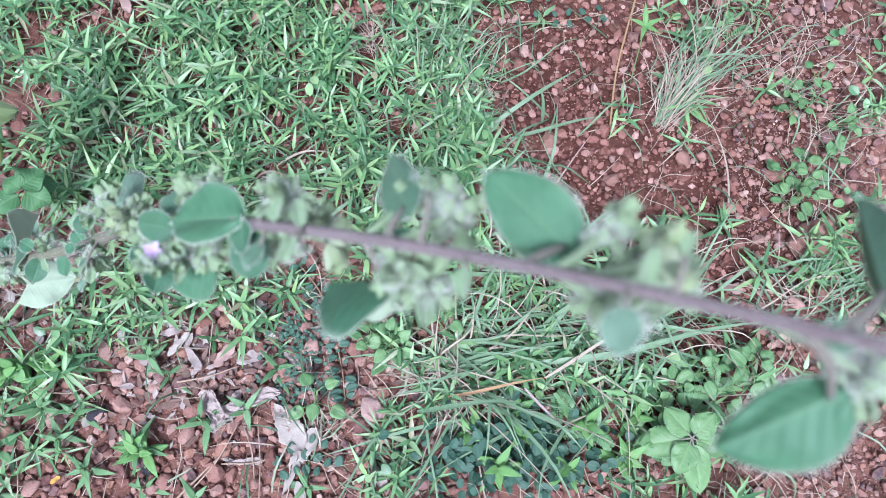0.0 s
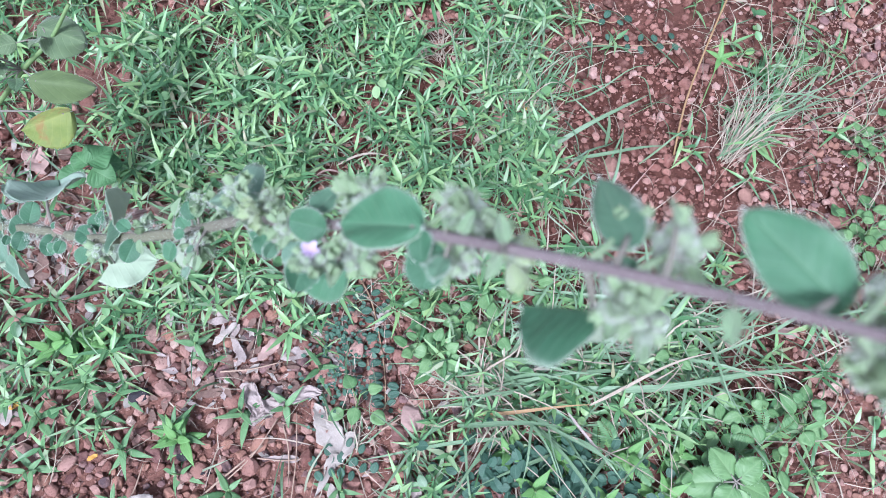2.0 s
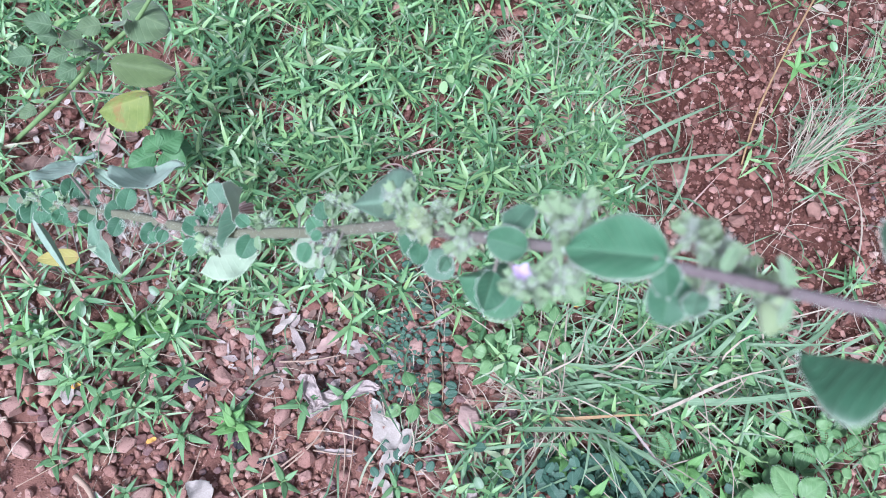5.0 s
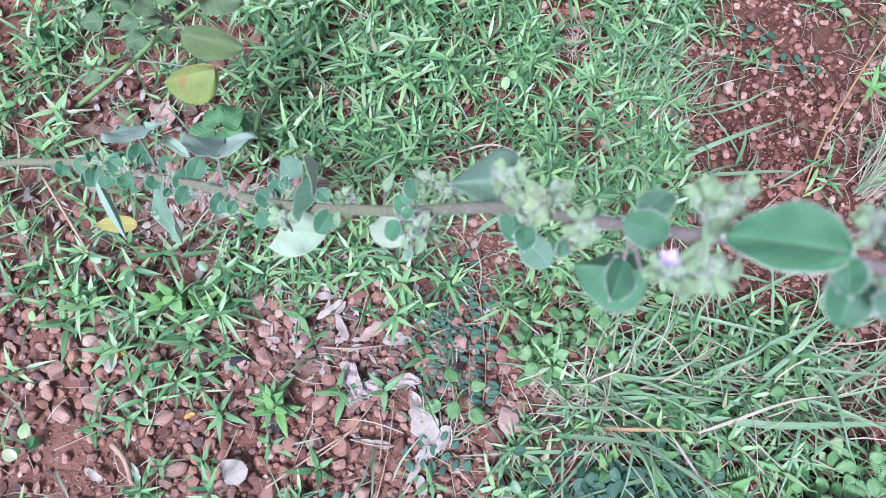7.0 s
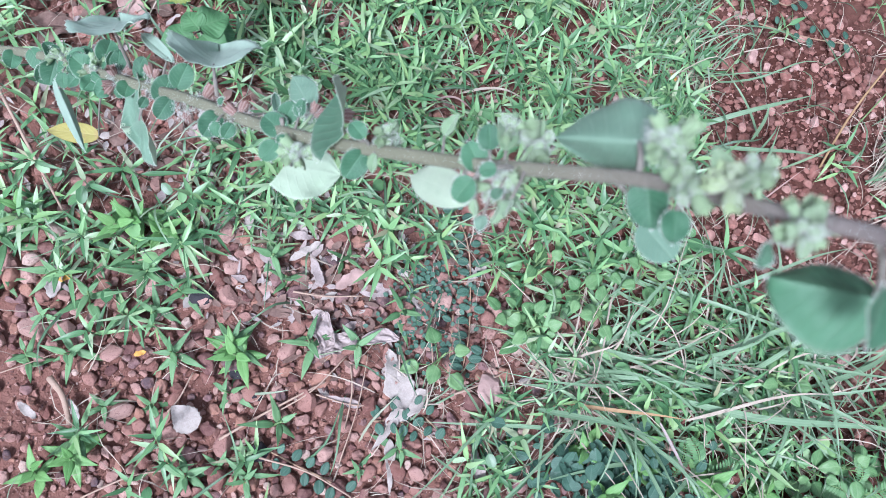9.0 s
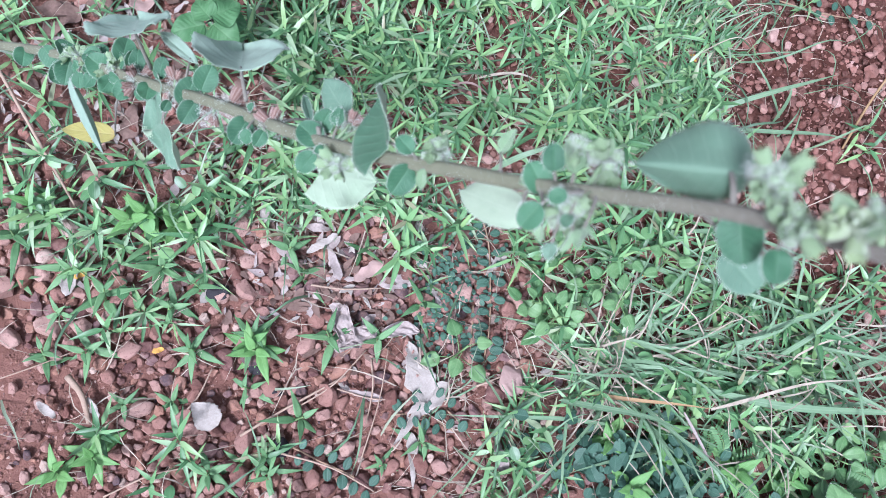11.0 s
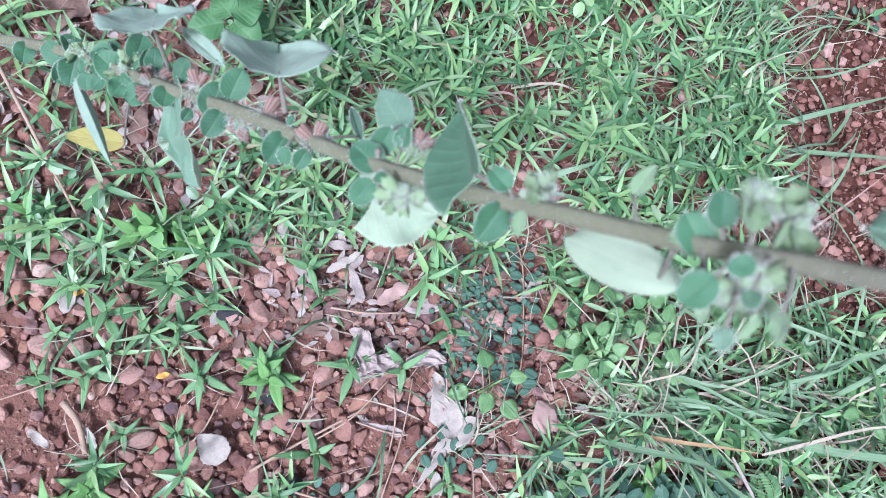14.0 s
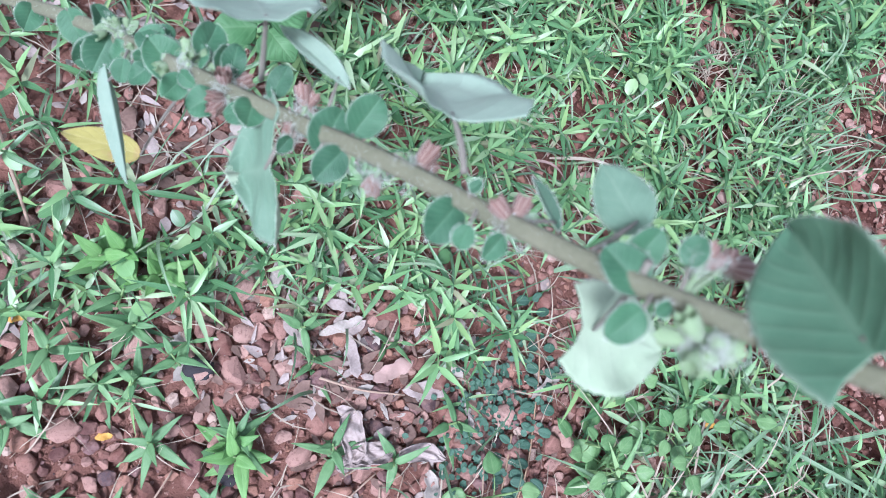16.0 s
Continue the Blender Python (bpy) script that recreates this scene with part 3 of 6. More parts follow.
def leaf_on(owner, base, tip, width, normal, skin, fold=0.1, droop=0.1, shape="round", root=None):
    """A leaf with its stalk. skin names the face that is turned to normal."""
    back = {"under": "top", "grey": "grey", "mid": "under", "soft": "under", "top": "under", "weed": "weed_pale", "weed_olive": "weed_pale"}.get(skin, skin)
    length = (Vector(tip) - Vector(base)).length
    pile = Pile()
    solid_blade(pile, aim(base, tip, normal), length, width, shape, 44, 20, 0.0005, (0, 1), fold=fold, droop=droop, teeth=0.0 if shape == "disc" else 0.05, wave=0.04 if shape == "disc" else 0.075)
    if shape == "disc":
        rim = list(range(21)) + [r * 21 + 20 for r in range(1, 45)] + [44 * 21 + i for i in range(19, -1, -1)] + [r * 21 for r in range(43, 0, -1)]
        fringe(pile, pile.v[0][: 45 * 21], rim, 2.0, 0.0012, 2)
    label = {"under": "leaf with its pale felted underside showing", "yellow": "yellowed withering leaf", "fresh": "small pale young leaf"}.get(skin, "")
    ob = part("leaf", pile, [skin, back, "wool"], owner, label)
    if root is not None and (Vector(root) - Vector(base)).length > 0.003:
        far = (Vector(root) - Vector(base)).length
        line = arc(root, base, min(0.004, far * 0.12), 6)
        part("petiole", tube(Pile(), line, [0.0009 + width * 0.008, 0.0007 + width * 0.007, 0.0006 + width * 0.006], 7), ["petiole"], ob)
    return ob


def folded_leaf(owner, base, tip, side_a, side_b, skin, shape, root, droop=0.06, teeth=0.035):
    """A large leaf folded along its midrib: each half reaches out to a side point of its own. Scalloped edge, quilted between the veins."""
    rows, cols = 56, 20
    base, tip, side_a, side_b = (np.array(p, float) for p in (base, tip, side_a, side_b))
    y = tip - base
    length = np.linalg.norm(y)
    y = y / length
    wa, wb = ((p - base) - y * np.dot(p - base, y) for p in (side_a, side_b))
    up = np.cross(wa - wb, y)
    up = up / np.linalg.norm(up)
    up = up if up.dot((-0.15, -0.3, 1.0)) > 0 else -up
    u = np.linspace(0, 1, rows + 1)[:, None] * np.ones(cols + 1)
    v = np.linspace(-1, 1, cols + 1)[None, :] * np.ones((rows + 1, 1))
    a = np.abs(v)
    w = half_width(shape, u) * (1 - teeth * a**6 * np.abs(np.sin(np.pi * 13 * u)))
    along = u * length
    if shape == "cordate":
        along = along - 0.22 * length * a**1.3 * (1 - u) ** 4
    seed = Vector(base * 91.0)
    wave = np.array([[noise.noise(seed + Vector((p * 3.0, q * 1.6, 0.0))) for p, q in zip(r, t)] for r, t in zip(u, v)])
    girth = max(np.linalg.norm(wa), np.linalg.norm(wb))
    quilt = (0.002 if skin == "under" else 0.006) * girth * np.cos(2 * np.pi * (u * 7 - a * 2)) * np.sin(np.pi * a**0.8) * (1 - u**3)
    lift = quilt + wave * girth * 0.22 * a - droop * length * u**2 + 0.10 * girth * (1 - np.cos(a * 2.2)) * (1 if shape == "cordate" else -1)
    half = np.where((v > 0)[..., None], wa, wb) * (a * w)[..., None]
    pts = base + y * along[..., None] + half + up * lift[..., None]
    pts = pts.reshape(-1, 3)
    k, n = cols + 1, len(pts)
    faces = [(r * k + c, r * k + c + 1, (r + 1) * k + c + 1, (r + 1) * k + c) for r in range(rows) for c in range(cols)]
    rim = list(range(k)) + [r * k + cols for r in range(1, rows + 1)] + [rows * k + i for i in range(cols - 1, -1, -1)] + [r * k for r in range(rows - 1, 0, -1)]
    chart = np.stack([u, (v + 1) / 2], -1).reshape(-1, 2)
    na, nb = np.cross(wa, y), np.cross(wb, y)
    na, nb = (q / np.linalg.norm(q) * (1 if q.dot(up) > 0 else -1) for q in (na, nb))
    blend = ((v + 1) / 2).reshape(-1, 1)
    skin_way = na * blend + nb * (1 - blend)
    skin_way = skin_way / np.linalg.norm(skin_way, axis=1)[:, None]
    pile = Pile().add(np.concatenate([pts, pts - skin_way * 0.0005]), faces, 0, np.concatenate([chart, chart]))
    for face in faces:
        pile.f.append([n + i for i in reversed(face)])
        pile.m.append(1)
    for p, q in zip(rim, rim[1:] + rim[:1]):
        pile.f.append([p, n + p, n + q, q])
        pile.m.append(1)
    fringe(pile, pts, rim, 3.0, 0.0014, 2)
    back = {"under": "top", "grey": "grey", "broad": "broad"}.get(skin, "weed_pale" if skin.startswith("weed") else "under")
    label = {"under": "leaf with its pale felted underside showing", "grey": "pale grey-green downy heart-shaped leaf", "weed_olive": "olive green rounded leaf", "weed_yellow": "leaf turning yellow and brown", "broad": ""}.get(skin, "downy green leaf folded along its midrib")
    ob = part("leaf", pile, [skin, back, "wool"], owner, label)
    far = float(np.linalg.norm(np.array(root) - base))
    thick = 0.0009 + girth * 0.012
    part("petiole", tube(Pile(), arc(root, base + y * length * 0.12, min(0.004, far * 0.12), 6), [thick * 1.15, thick, thick * 0.7], 8), ["petiole"], ob)
    return ob


def cup(pile, m, length, radius, slot, rng):
    """A calyx: a ribbed funnel with five teeth."""
    sides = 20
    pts = []
    for h, r in ((0, 0.30), (0.25, 0.72), (0.7, 0.92), (1.0, 0.95)):
        for s in range(sides):
            a = 2 * math.pi * s / sides
            rib = 1 + 0.07 * (s % 2)
            tooth = 0.20 if h == 1.0 and s % 4 == 0 else 0.0
            pts.append((math.cos(a) * r * radius * rib * (1 + tooth * 0.5), length * (h + tooth), math.sin(a) * r * radius * rib * (1 + tooth * 0.5)))
    faces = [(q * sides + s, q * sides + (s + 1) % sides, (q + 1) * sides + (s + 1) % sides, (q + 1) * sides + s) for q in range(3) for s in range(sides)]
    pile.add(pts, faces, slot, None, m)
    if slot == 0:
        pile.m[-len(faces):] = [s % 2 for q in range(3) for s in range(sides)]


CALYX = {}
for sort, skin in (("woolly", "calyx"), ("dry", "husk"), ("green", "pod")):
    pile = Pile()
    cup(pile, Matrix(), 1.0, {"woolly": 0.40, "dry": 0.44, "green": 0.42}[sort], 0, rs)
    CALYX[sort] = pile.mesh("calyx", [skin, "husk_rib" if sort == "dry" else skin])


bud_pile = Pile()
bm = bmesh.new()
bmesh.ops.create_icosphere(bm, subdivisions=2, radius=0.8)
bud_pile.add([v.co[:] for v in bm.verts], [tuple(v.index for v in f.verts) for f in bm.faces], 0)
bm.free()
way = rs.normal(size=(420, 3))
way = way / np.linalg.norm(way, axis=1)[:, None]
hairs(bud_pile, way * 0.78, way + 0.5 * rs.normal(size=way.shape), 0.42, 0.03, 1, rs)
BUD = bud_pile.mesh("bud", ["calyx", "wool"])
BRACT = []
for fold, droop in ((0.5, -0.25), (0.35, 0.15), (0.8, -0.1)):
    pile = Pile()
    solid_blade(pile, Matrix(), 1.0, 0.8, "round", 10, 6, 0.04, (0, 0), fold=fold, droop=droop, wave=0.06)
    BRACT.append(pile.mesh("bract", ["bract"]))


def cluster_on(owner, at, size, sort, root):
    """A flower head at a node: calyces round a short stalk, matted with wool."""
    pile = Pile()
    at = np.array(at)
    root = stem_line[int(np.argmin(np.linalg.norm(stem_line - at, axis=1)))]
    out = at - root
    out = out / (np.linalg.norm(out) + 1e-9) if np.linalg.norm(out) > 0.002 else np.array((0, 0, 1.0))
    count = {"woolly": 5, "dry": 2, "green": 8}[sort]
    span = {"woolly": 0.80, "dry": 1.45, "green": 0.95}[sort]
    gap = float(np.linalg.norm(at - root))
    heart = at - out * min(gap * 0.8, 0.009) if sort == "dry" else at - out * size * 0.5
    tube(pile, arc(root, heart + out * size * 0.2, 0.0, 4), [0.0012, 0.0009], 6, 0)
    n = {"woolly": 700, "dry": 620, "green": 420}[sort]
    ways = rs.normal(size=(n, 3))
    ways = ways / np.linalg.norm(ways, axis=1)[:, None]
    tufts = rs.normal(size=(9, 3)) * size * 0.42
    start = heart + tufts[rs.integers(0, 9, n)] + ways * size * rs.uniform(0.05, 0.42, (n, 1))
    hairs(pile, start, ways + 0.9 * rs.normal(size=(n, 3)), size * (0.34 if sort == "dry" else 0.22), size * 0.008, 1, rs)
    label = {"woolly": "white woolly head of pale green calyces", "dry": "dried brown ribbed seed head", "green": "head of swollen pale green calyces"}[sort]
    ob = part("flower_head", pile, ["calyx", "wool"], owner, label)
    for q in range(count):
        d = out + rs.normal(size=3) * 0.30 + np.array((0, 0, -0.15)) if sort == "dry" else rs.normal(size=3) * 0.75 + out * (0.55 if sort != "woolly" else 0.25) + np.array((0, 0, 0.25))
        d = d / np.linalg.norm(d)
        spot = heart + d * size * (0.15 if sort != "woolly" else rs.uniform(0.15, 0.55))
        long = (min(0.0088, size * 0.85 + gap * 0.22) if sort == "dry" else size * span) * rs.uniform(0.75, 1.2)
        child = new("calyx", CALYX[sort])
        child.matrix_basis = aim(spot, spot + d, rs.normal(size=3)) @ Matrix.Diagonal((long, long, long, 1))
        hang(child, ob)
    for q in range({"woolly": 11, "dry": 0, "green": 5}[sort]):
        d = rs.normal(size=3) + out * 0.4 + np.array((0, 0, 0.35))
        d = d / np.linalg.norm(d)
        spot = heart + d * size * rs.uniform(0.2, 0.55)
        if q < 7 and sort == "woolly":
            spot = heart + d * size * rs.uniform(0.45, 0.75)
            child = new("bud", BUD)
            child.matrix_basis = Matrix.Translation(spot) @ Matrix.Diagonal(((size * rs.uniform(0.24, 0.38),) * 3 + (1,)))
        else:
            child = new("bract", BRACT[q % 3])
            child.matrix_basis = aim(spot, spot + d, rs.normal(size=3) + np.array((0, 0, 1.5))) @ Matrix.Diagonal(((size * rs.uniform(0.7, 1.15),) * 3 + (1,)))
        hang(child, ob)
    return ob


folded_leaf(plant, (0.2247, -0.0084, 1.0085), (0.2037, 0.0126, 1.0076), (0.2255, 0.0028, 1.0137), (0.2134, -0.0096, 1.0064), 'top', 'ovate', (0.2101, -0.0147, 1.0185), 0.06, 0.035)
folded_leaf(plant, (0.1323, 0.0262, 0.9368), (0.1035, 0.0310, 0.9197), (0.1148, 0.0418, 0.9306), (0.1147, 0.0189, 0.9322), 'top', 'ovate', (0.1357, 0.0253, 0.9333), 0.06, 0.035)
folded_leaf(plant, (0.1856, 0.0097, 0.9843), (0.1793, 0.0376, 0.9675), (0.1885, 0.0223, 0.9812), (0.1783, 0.0167, 0.9756), 'soft', 'ovate', (0.1801, 0.0018, 0.9856), 0.06, 0.035)
folded_leaf(plant, (0.1830, -0.0032, 0.9675), (0.1636, 0.0007, 0.9557), (0.1734, -0.0169, 0.9748), (0.1879, -0.0070, 0.9542), 'top', 'ovate', (0.1745, 0.0047, 0.9795), 0.06, 0.035)
folded_leaf(plant, (0.1028, 0.0416, 0.8487), (0.0744, 0.0411, 0.8367), (0.1039, 0.0259, 0.8385), (0.1031, 0.0534, 0.8392), 'top', 'ovate', (0.0857, 0.0511, 0.8626), 0.06, 0.035)
folded_leaf(plant, (0.0435, 0.0888, 0.7969), (0.0127, 0.0900, 0.7723), (0.0365, 0.1113, 0.7860), (0.0426, 0.0845, 0.7770), 'mid', 'ovate', (0.0432, 0.0754, 0.7938), 0.06, 0.035)
folded_leaf(plant, (-0.0038, 0.0799, 0.7065), (-0.0365, 0.0964, 0.6614), (-0.0165, 0.0960, 0.6916), (-0.0173, 0.0770, 0.6853), 'under', 'oval', (-0.0115, 0.0908, 0.7159), 0.06, 0.035)
folded_leaf(plant, (-0.1130, 0.1080, 0.5660), (-0.0783, 0.1182, 0.5600), (-0.1295, 0.1245, 0.5636), (-0.0859, 0.0931, 0.5566), 'under', 'cordate', (-0.1180, 0.1210, 0.6070), 0.06, 0.035)
folded_leaf(plant, (-0.0748, 0.1071, 0.6529), (-0.0904, 0.1464, 0.6249), (-0.0956, 0.1166, 0.6224), (-0.0864, 0.1365, 0.6557), 'soft', 'cordate', (-0.0580, 0.1020, 0.6620), 0.06, 0.035)
folded_leaf(plant, (-0.1107, 0.1476, 0.5747), (-0.1328, 0.1670, 0.5676), (-0.1143, 0.1634, 0.5774), (-0.1247, 0.1474, 0.5664), 'mid', 'ovate', (-0.1307, 0.1207, 0.5856), 0.06, 0.035)
folded_leaf(plant, (-0.1313, 0.1427, 0.5503), (-0.1462, 0.1661, 0.5350), (-0.1342, 0.1519, 0.5498), (-0.1390, 0.1484, 0.5492), 'mid', 'ovate', (-0.1517, 0.1273, 0.5651), 0.06, 0.035)
folded_leaf(plant, (-0.2426, 0.1312, 0.4725), (-0.2561, 0.1290, 0.4510), (-0.2835, 0.1637, 0.4341), (-0.2229, 0.1085, 0.4457), 'mid', 'cordate', (-0.2446, 0.1534, 0.4821), 0.06, 0.035)
folded_leaf(plant, (-0.2710, 0.1706, 0.5175), (-0.2930, 0.2030, 0.4740), (-0.3032, 0.1597, 0.5091), (-0.2709, 0.2165, 0.4747), 'grey', 'cordate', (-0.2684, 0.1679, 0.4705), 0.06, 0.035)
folded_leaf(plant, (-0.1860, 0.1591, 0.5506), (-0.2051, 0.1982, 0.5012), (-0.2249, 0.1691, 0.5379), (-0.1647, 0.1898, 0.5365), 'grey', 'cordate', (-0.1740, 0.1401, 0.5536), 0.06, 0.035)
folded_leaf(plant, (-0.3543, 0.1618, 0.3922), (-0.3159, 0.1199, 0.3596), (-0.3414, 0.1370, 0.3662), (-0.3351, 0.1451, 0.3633), 'grey', 'ovate', (-0.3350, 0.1760, 0.4080), 0.06, 0.035)
folded_leaf(plant, (-0.2309, 0.1732, 0.5000), (-0.2777, 0.1989, 0.4700), (-0.2501, 0.1889, 0.4933), (-0.2535, 0.1798, 0.4910), 'grey', 'ovate', (-0.2305, 0.1501, 0.4944), 0.06, 0.035)
folded_leaf(plant, (0.2676, -0.0416, 1.0350), (0.2474, -0.0514, 1.0200), (0.2651, -0.0549, 1.0300), (0.2599, -0.0386, 1.0300), 'top', 'ovate', (0.2470, -0.0360, 1.0574), 0.06, 0.035)
folded_leaf(plant, (0.2676, -0.0301, 1.0500), (0.2791, 0.0019, 1.0300), (0.2713, -0.0189, 1.0400), (0.2781, -0.0148, 1.0450), 'soft', 'ovate', (0.2510, -0.0384, 1.0615), 0.06, 0.035)
leaf_on(plant, (-0.1700, 0.1314, 0.5474), (-0.1732, 0.1130, 0.5479), 0.0170, (0.22, -0.01, 1.09), 'top', 0.22, 0.10, 'disc', (-0.1694, 0.1329, 0.5487))
leaf_on(plant, (-0.1136, 0.1143, 0.6016), (-0.1301, 0.1215, 0.6007), 0.0163, (-0.10, -0.10, 1.09), 'top', 0.22, 0.10, 'disc', (-0.1181, 0.1167, 0.5979))
leaf_on(plant, (-0.1146, 0.1062, 0.6074), (-0.1194, 0.0937, 0.6038), 0.0126, (0.04, -0.33, 1.11), 'top', 0.22, 0.10, 'disc', (-0.1121, 0.1150, 0.6041))
leaf_on(plant, (-0.0612, 0.0998, 0.6600), (-0.0648, 0.0837, 0.6574), 0.0151, (0.38, -0.26, 1.10), 'top', 0.22, 0.10, 'disc', (-0.0614, 0.1023, 0.6585))
leaf_on(plant, (-0.0621, 0.1023, 0.6714), (-0.0715, 0.1076, 0.6719), 0.0098, (-0.04, -0.18, 1.09), 'top', 0.22, 0.10, 'disc', (-0.0577, 0.1015, 0.6626))
leaf_on(plant, (-0.0041, 0.0871, 0.7223), (-0.0144, 0.0965, 0.7256), 0.0130, (0.02, -0.36, 1.06), 'top', 0.22, 0.10, 'disc', (-0.0065, 0.0896, 0.7221))
leaf_on(plant, (-0.0045, 0.0941, 0.7307), (-0.0090, 0.1033, 0.7355), 0.0102, (-0.11, -0.60, 1.04), 'top', 0.22, 0.10, 'disc', (-0.0018, 0.0886, 0.7282))
leaf_on(plant, (-0.0008, 0.0794, 0.7498), (-0.0068, 0.0762, 0.7465), 0.0068, (-0.35, -0.43, 1.05), 'top', 0.22, 0.10, 'disc', (0.0074, 0.0864, 0.7405))
leaf_on(plant, (-0.0077, 0.0748, 0.7413), (-0.0116, 0.0655, 0.7338), 0.0114, (-0.54, -0.63, 1.07), 'top', 0.22, 0.10, 'disc', (0.0012, 0.0878, 0.7323))
leaf_on(plant, (0.0476, 0.0794, 0.7900), (0.0535, 0.0623, 0.7884), 0.0164, (-0.86, -0.38, 0.95), 'top', 0.22, 0.10, 'disc', (0.0438, 0.0752, 0.7949))
leaf_on(plant, (-0.2268, 0.1407, 0.4944), (-0.2271, 0.1618, 0.5018), 0.0203, (0.24, -0.37, 1.06), 'top', 0.22, 0.10, 'disc', (-0.2269, 0.1492, 0.4974))
leaf_on(plant, (-0.2178, 0.1527, 0.5046), (-0.2154, 0.1699, 0.5140), 0.0179, (0.28, -0.62, 1.06), 'top', 0.22, 0.10, 'disc', (-0.2175, 0.1469, 0.5056))
leaf_on(plant, (-0.2179, 0.1436, 0.5060), (-0.2211, 0.1268, 0.5032), 0.0156, (0.25, -0.23, 1.07), 'top', 0.22, 0.10, 'disc', (-0.2175, 0.1469, 0.5056))
leaf_on(plant, (-0.3349, 0.1745, 0.4100), (-0.3097, 0.1839, 0.4012), 0.0255, (0.53, -0.47, 1.03), 'top', 0.22, 0.10, 'disc', (-0.3289, 0.1743, 0.4123))
leaf_on(plant, (-0.1185, 0.1231, 0.5953), (-0.1162, 0.1346, 0.6036), 0.0130, (0.01, -0.78, 1.09), 'top', 0.22, 0.10, 'disc', (-0.1192, 0.1170, 0.5969))
leaf_on(plant, (0.0967, 0.0406, 0.8868), (0.0812, 0.0419, 0.8860), 0.0140, (-0.12, -0.78, 1.11), 'top', 0.22, 0.10, 'disc', (0.0977, 0.0446, 0.8810))
leaf_on(plant, (0.0551, 0.0646, 0.8051), (0.0568, 0.0535, 0.8051), 0.0102, (-0.23, -0.03, 1.11), 'top', 0.22, 0.10, 'disc', (0.0532, 0.0702, 0.8103))
leaf_on(plant, (0.1815, 0.0001, 0.9763), (0.1865, 0.0075, 0.9815), 0.0094, (-0.98, -0.04, 0.99), 'top', 0.22, 0.10, 'disc', (0.1782, 0.0028, 0.9836))
leaf_on(plant, (0.1364, 0.0233, 0.9331), (0.1349, 0.0082, 0.9286), 0.0143, (-0.15, -0.31, 1.10), 'top', 0.22, 0.10, 'disc', (0.1365, 0.0249, 0.9344))
leaf_on(plant, (0.2602, -0.0339, 1.0421), (0.2664, -0.0335, 1.0448), 0.0061, (-0.43, -0.10, 0.97), 'top', 0.22, 0.10, 'disc', (0.2470, -0.0360, 1.0574))
leaf_on(plant, (0.0589, 0.0750, 0.7619), (0.0745, 0.0649, 0.7628), 0.0169, (-0.28, -0.34, 0.96), 'mid', 0.22, 0.10, 'disc', (0.0361, 0.0779, 0.7826))
leaf_on(plant, (-0.4327, 0.1944, 0.3310), (-0.4259, 0.1766, 0.3337), 0.0174, (0.29, 0.25, 0.95), 'top', 0.22, 0.10, 'disc', (-0.4343, 0.1943, 0.3267))
leaf_on(plant, (-0.4017, 0.1899, 0.3637), (-0.3848, 0.1789, 0.3586), 0.0189, (-0.08, -0.57, 0.96), 'top', 0.22, 0.10, 'disc', (-0.3962, 0.1894, 0.3574))
leaf_on(plant, (-0.3617, 0.1805, 0.3852), (-0.3714, 0.1573, 0.3819), 0.0229, (1.21, -0.64, 0.97), 'top', 0.22, 0.10, 'disc', (-0.3716, 0.1842, 0.3774))
leaf_on(plant, (-0.3669, 0.1840, 0.3749), (-0.3824, 0.1945, 0.3839), 0.0189, (0.88, 0.48, 0.96), 'top', 0.22, 0.10, 'disc', (-0.3767, 0.1853, 0.3733))
leaf_on(plant, (-0.3417, 0.1769, 0.4054), (-0.3362, 0.1888, 0.4141), 0.0143, (-0.25, -0.59, 0.97), 'top', 0.22, 0.10, 'disc', (-0.3415, 0.1774, 0.4021))
leaf_on(plant, (-0.3441, 0.1657, 0.4067), (-0.3400, 0.1545, 0.4015), 0.0118, (0.07, -0.42, 0.98), 'top', 0.22, 0.10, 'disc', (-0.3478, 0.1788, 0.3969))
leaf_on(plant, (-0.3144, 0.1694, 0.4141), (-0.3341, 0.1748, 0.4273), 0.0220, (0.57, -0.30, 0.98), 'top', 0.22, 0.10, 'disc', (-0.3277, 0.1740, 0.4133))
leaf_on(plant, (-0.3056, 0.1763, 0.4341), (-0.3081, 0.1979, 0.4358), 0.0197, (0.58, -0.01, 0.98), 'top', 0.22, 0.10, 'disc', (-0.3063, 0.1688, 0.4308))
leaf_on(plant, (-0.2909, 0.1693, 0.4462), (-0.2936, 0.1832, 0.4508), 0.0135, (0.95, -0.14, 0.99), 'top', 0.22, 0.10, 'disc', (-0.2938, 0.1657, 0.4410))
leaf_on(plant, (-0.2666, 0.1589, 0.4657), (-0.2616, 0.1438, 0.4742), 0.0163, (-0.13, 0.53, 1.00), 'top', 0.22, 0.10, 'disc', (-0.2667, 0.1589, 0.4636))
leaf_on(plant, (-0.2408, 0.1438, 0.4877), (-0.2419, 0.1351, 0.4861), 0.0081, (0.68, -0.28, 1.01), 'top', 0.22, 0.10, 'disc', (-0.2446, 0.1534, 0.4821))
leaf_on(plant, (-0.1536, 0.1210, 0.5674), (-0.1552, 0.1102, 0.5657), 0.0099, (0.46, -0.23, 1.04), 'top', 0.22, 0.10, 'disc', (-0.1559, 0.1287, 0.5610))
leaf_on(plant, (-0.3642, 0.1815, 0.3893), (-0.3612, 0.1585, 0.3829), 0.0217, (0.41, -0.22, 0.98), 'top', 0.22, 0.10, 'disc', (-0.3679, 0.1834, 0.3805))
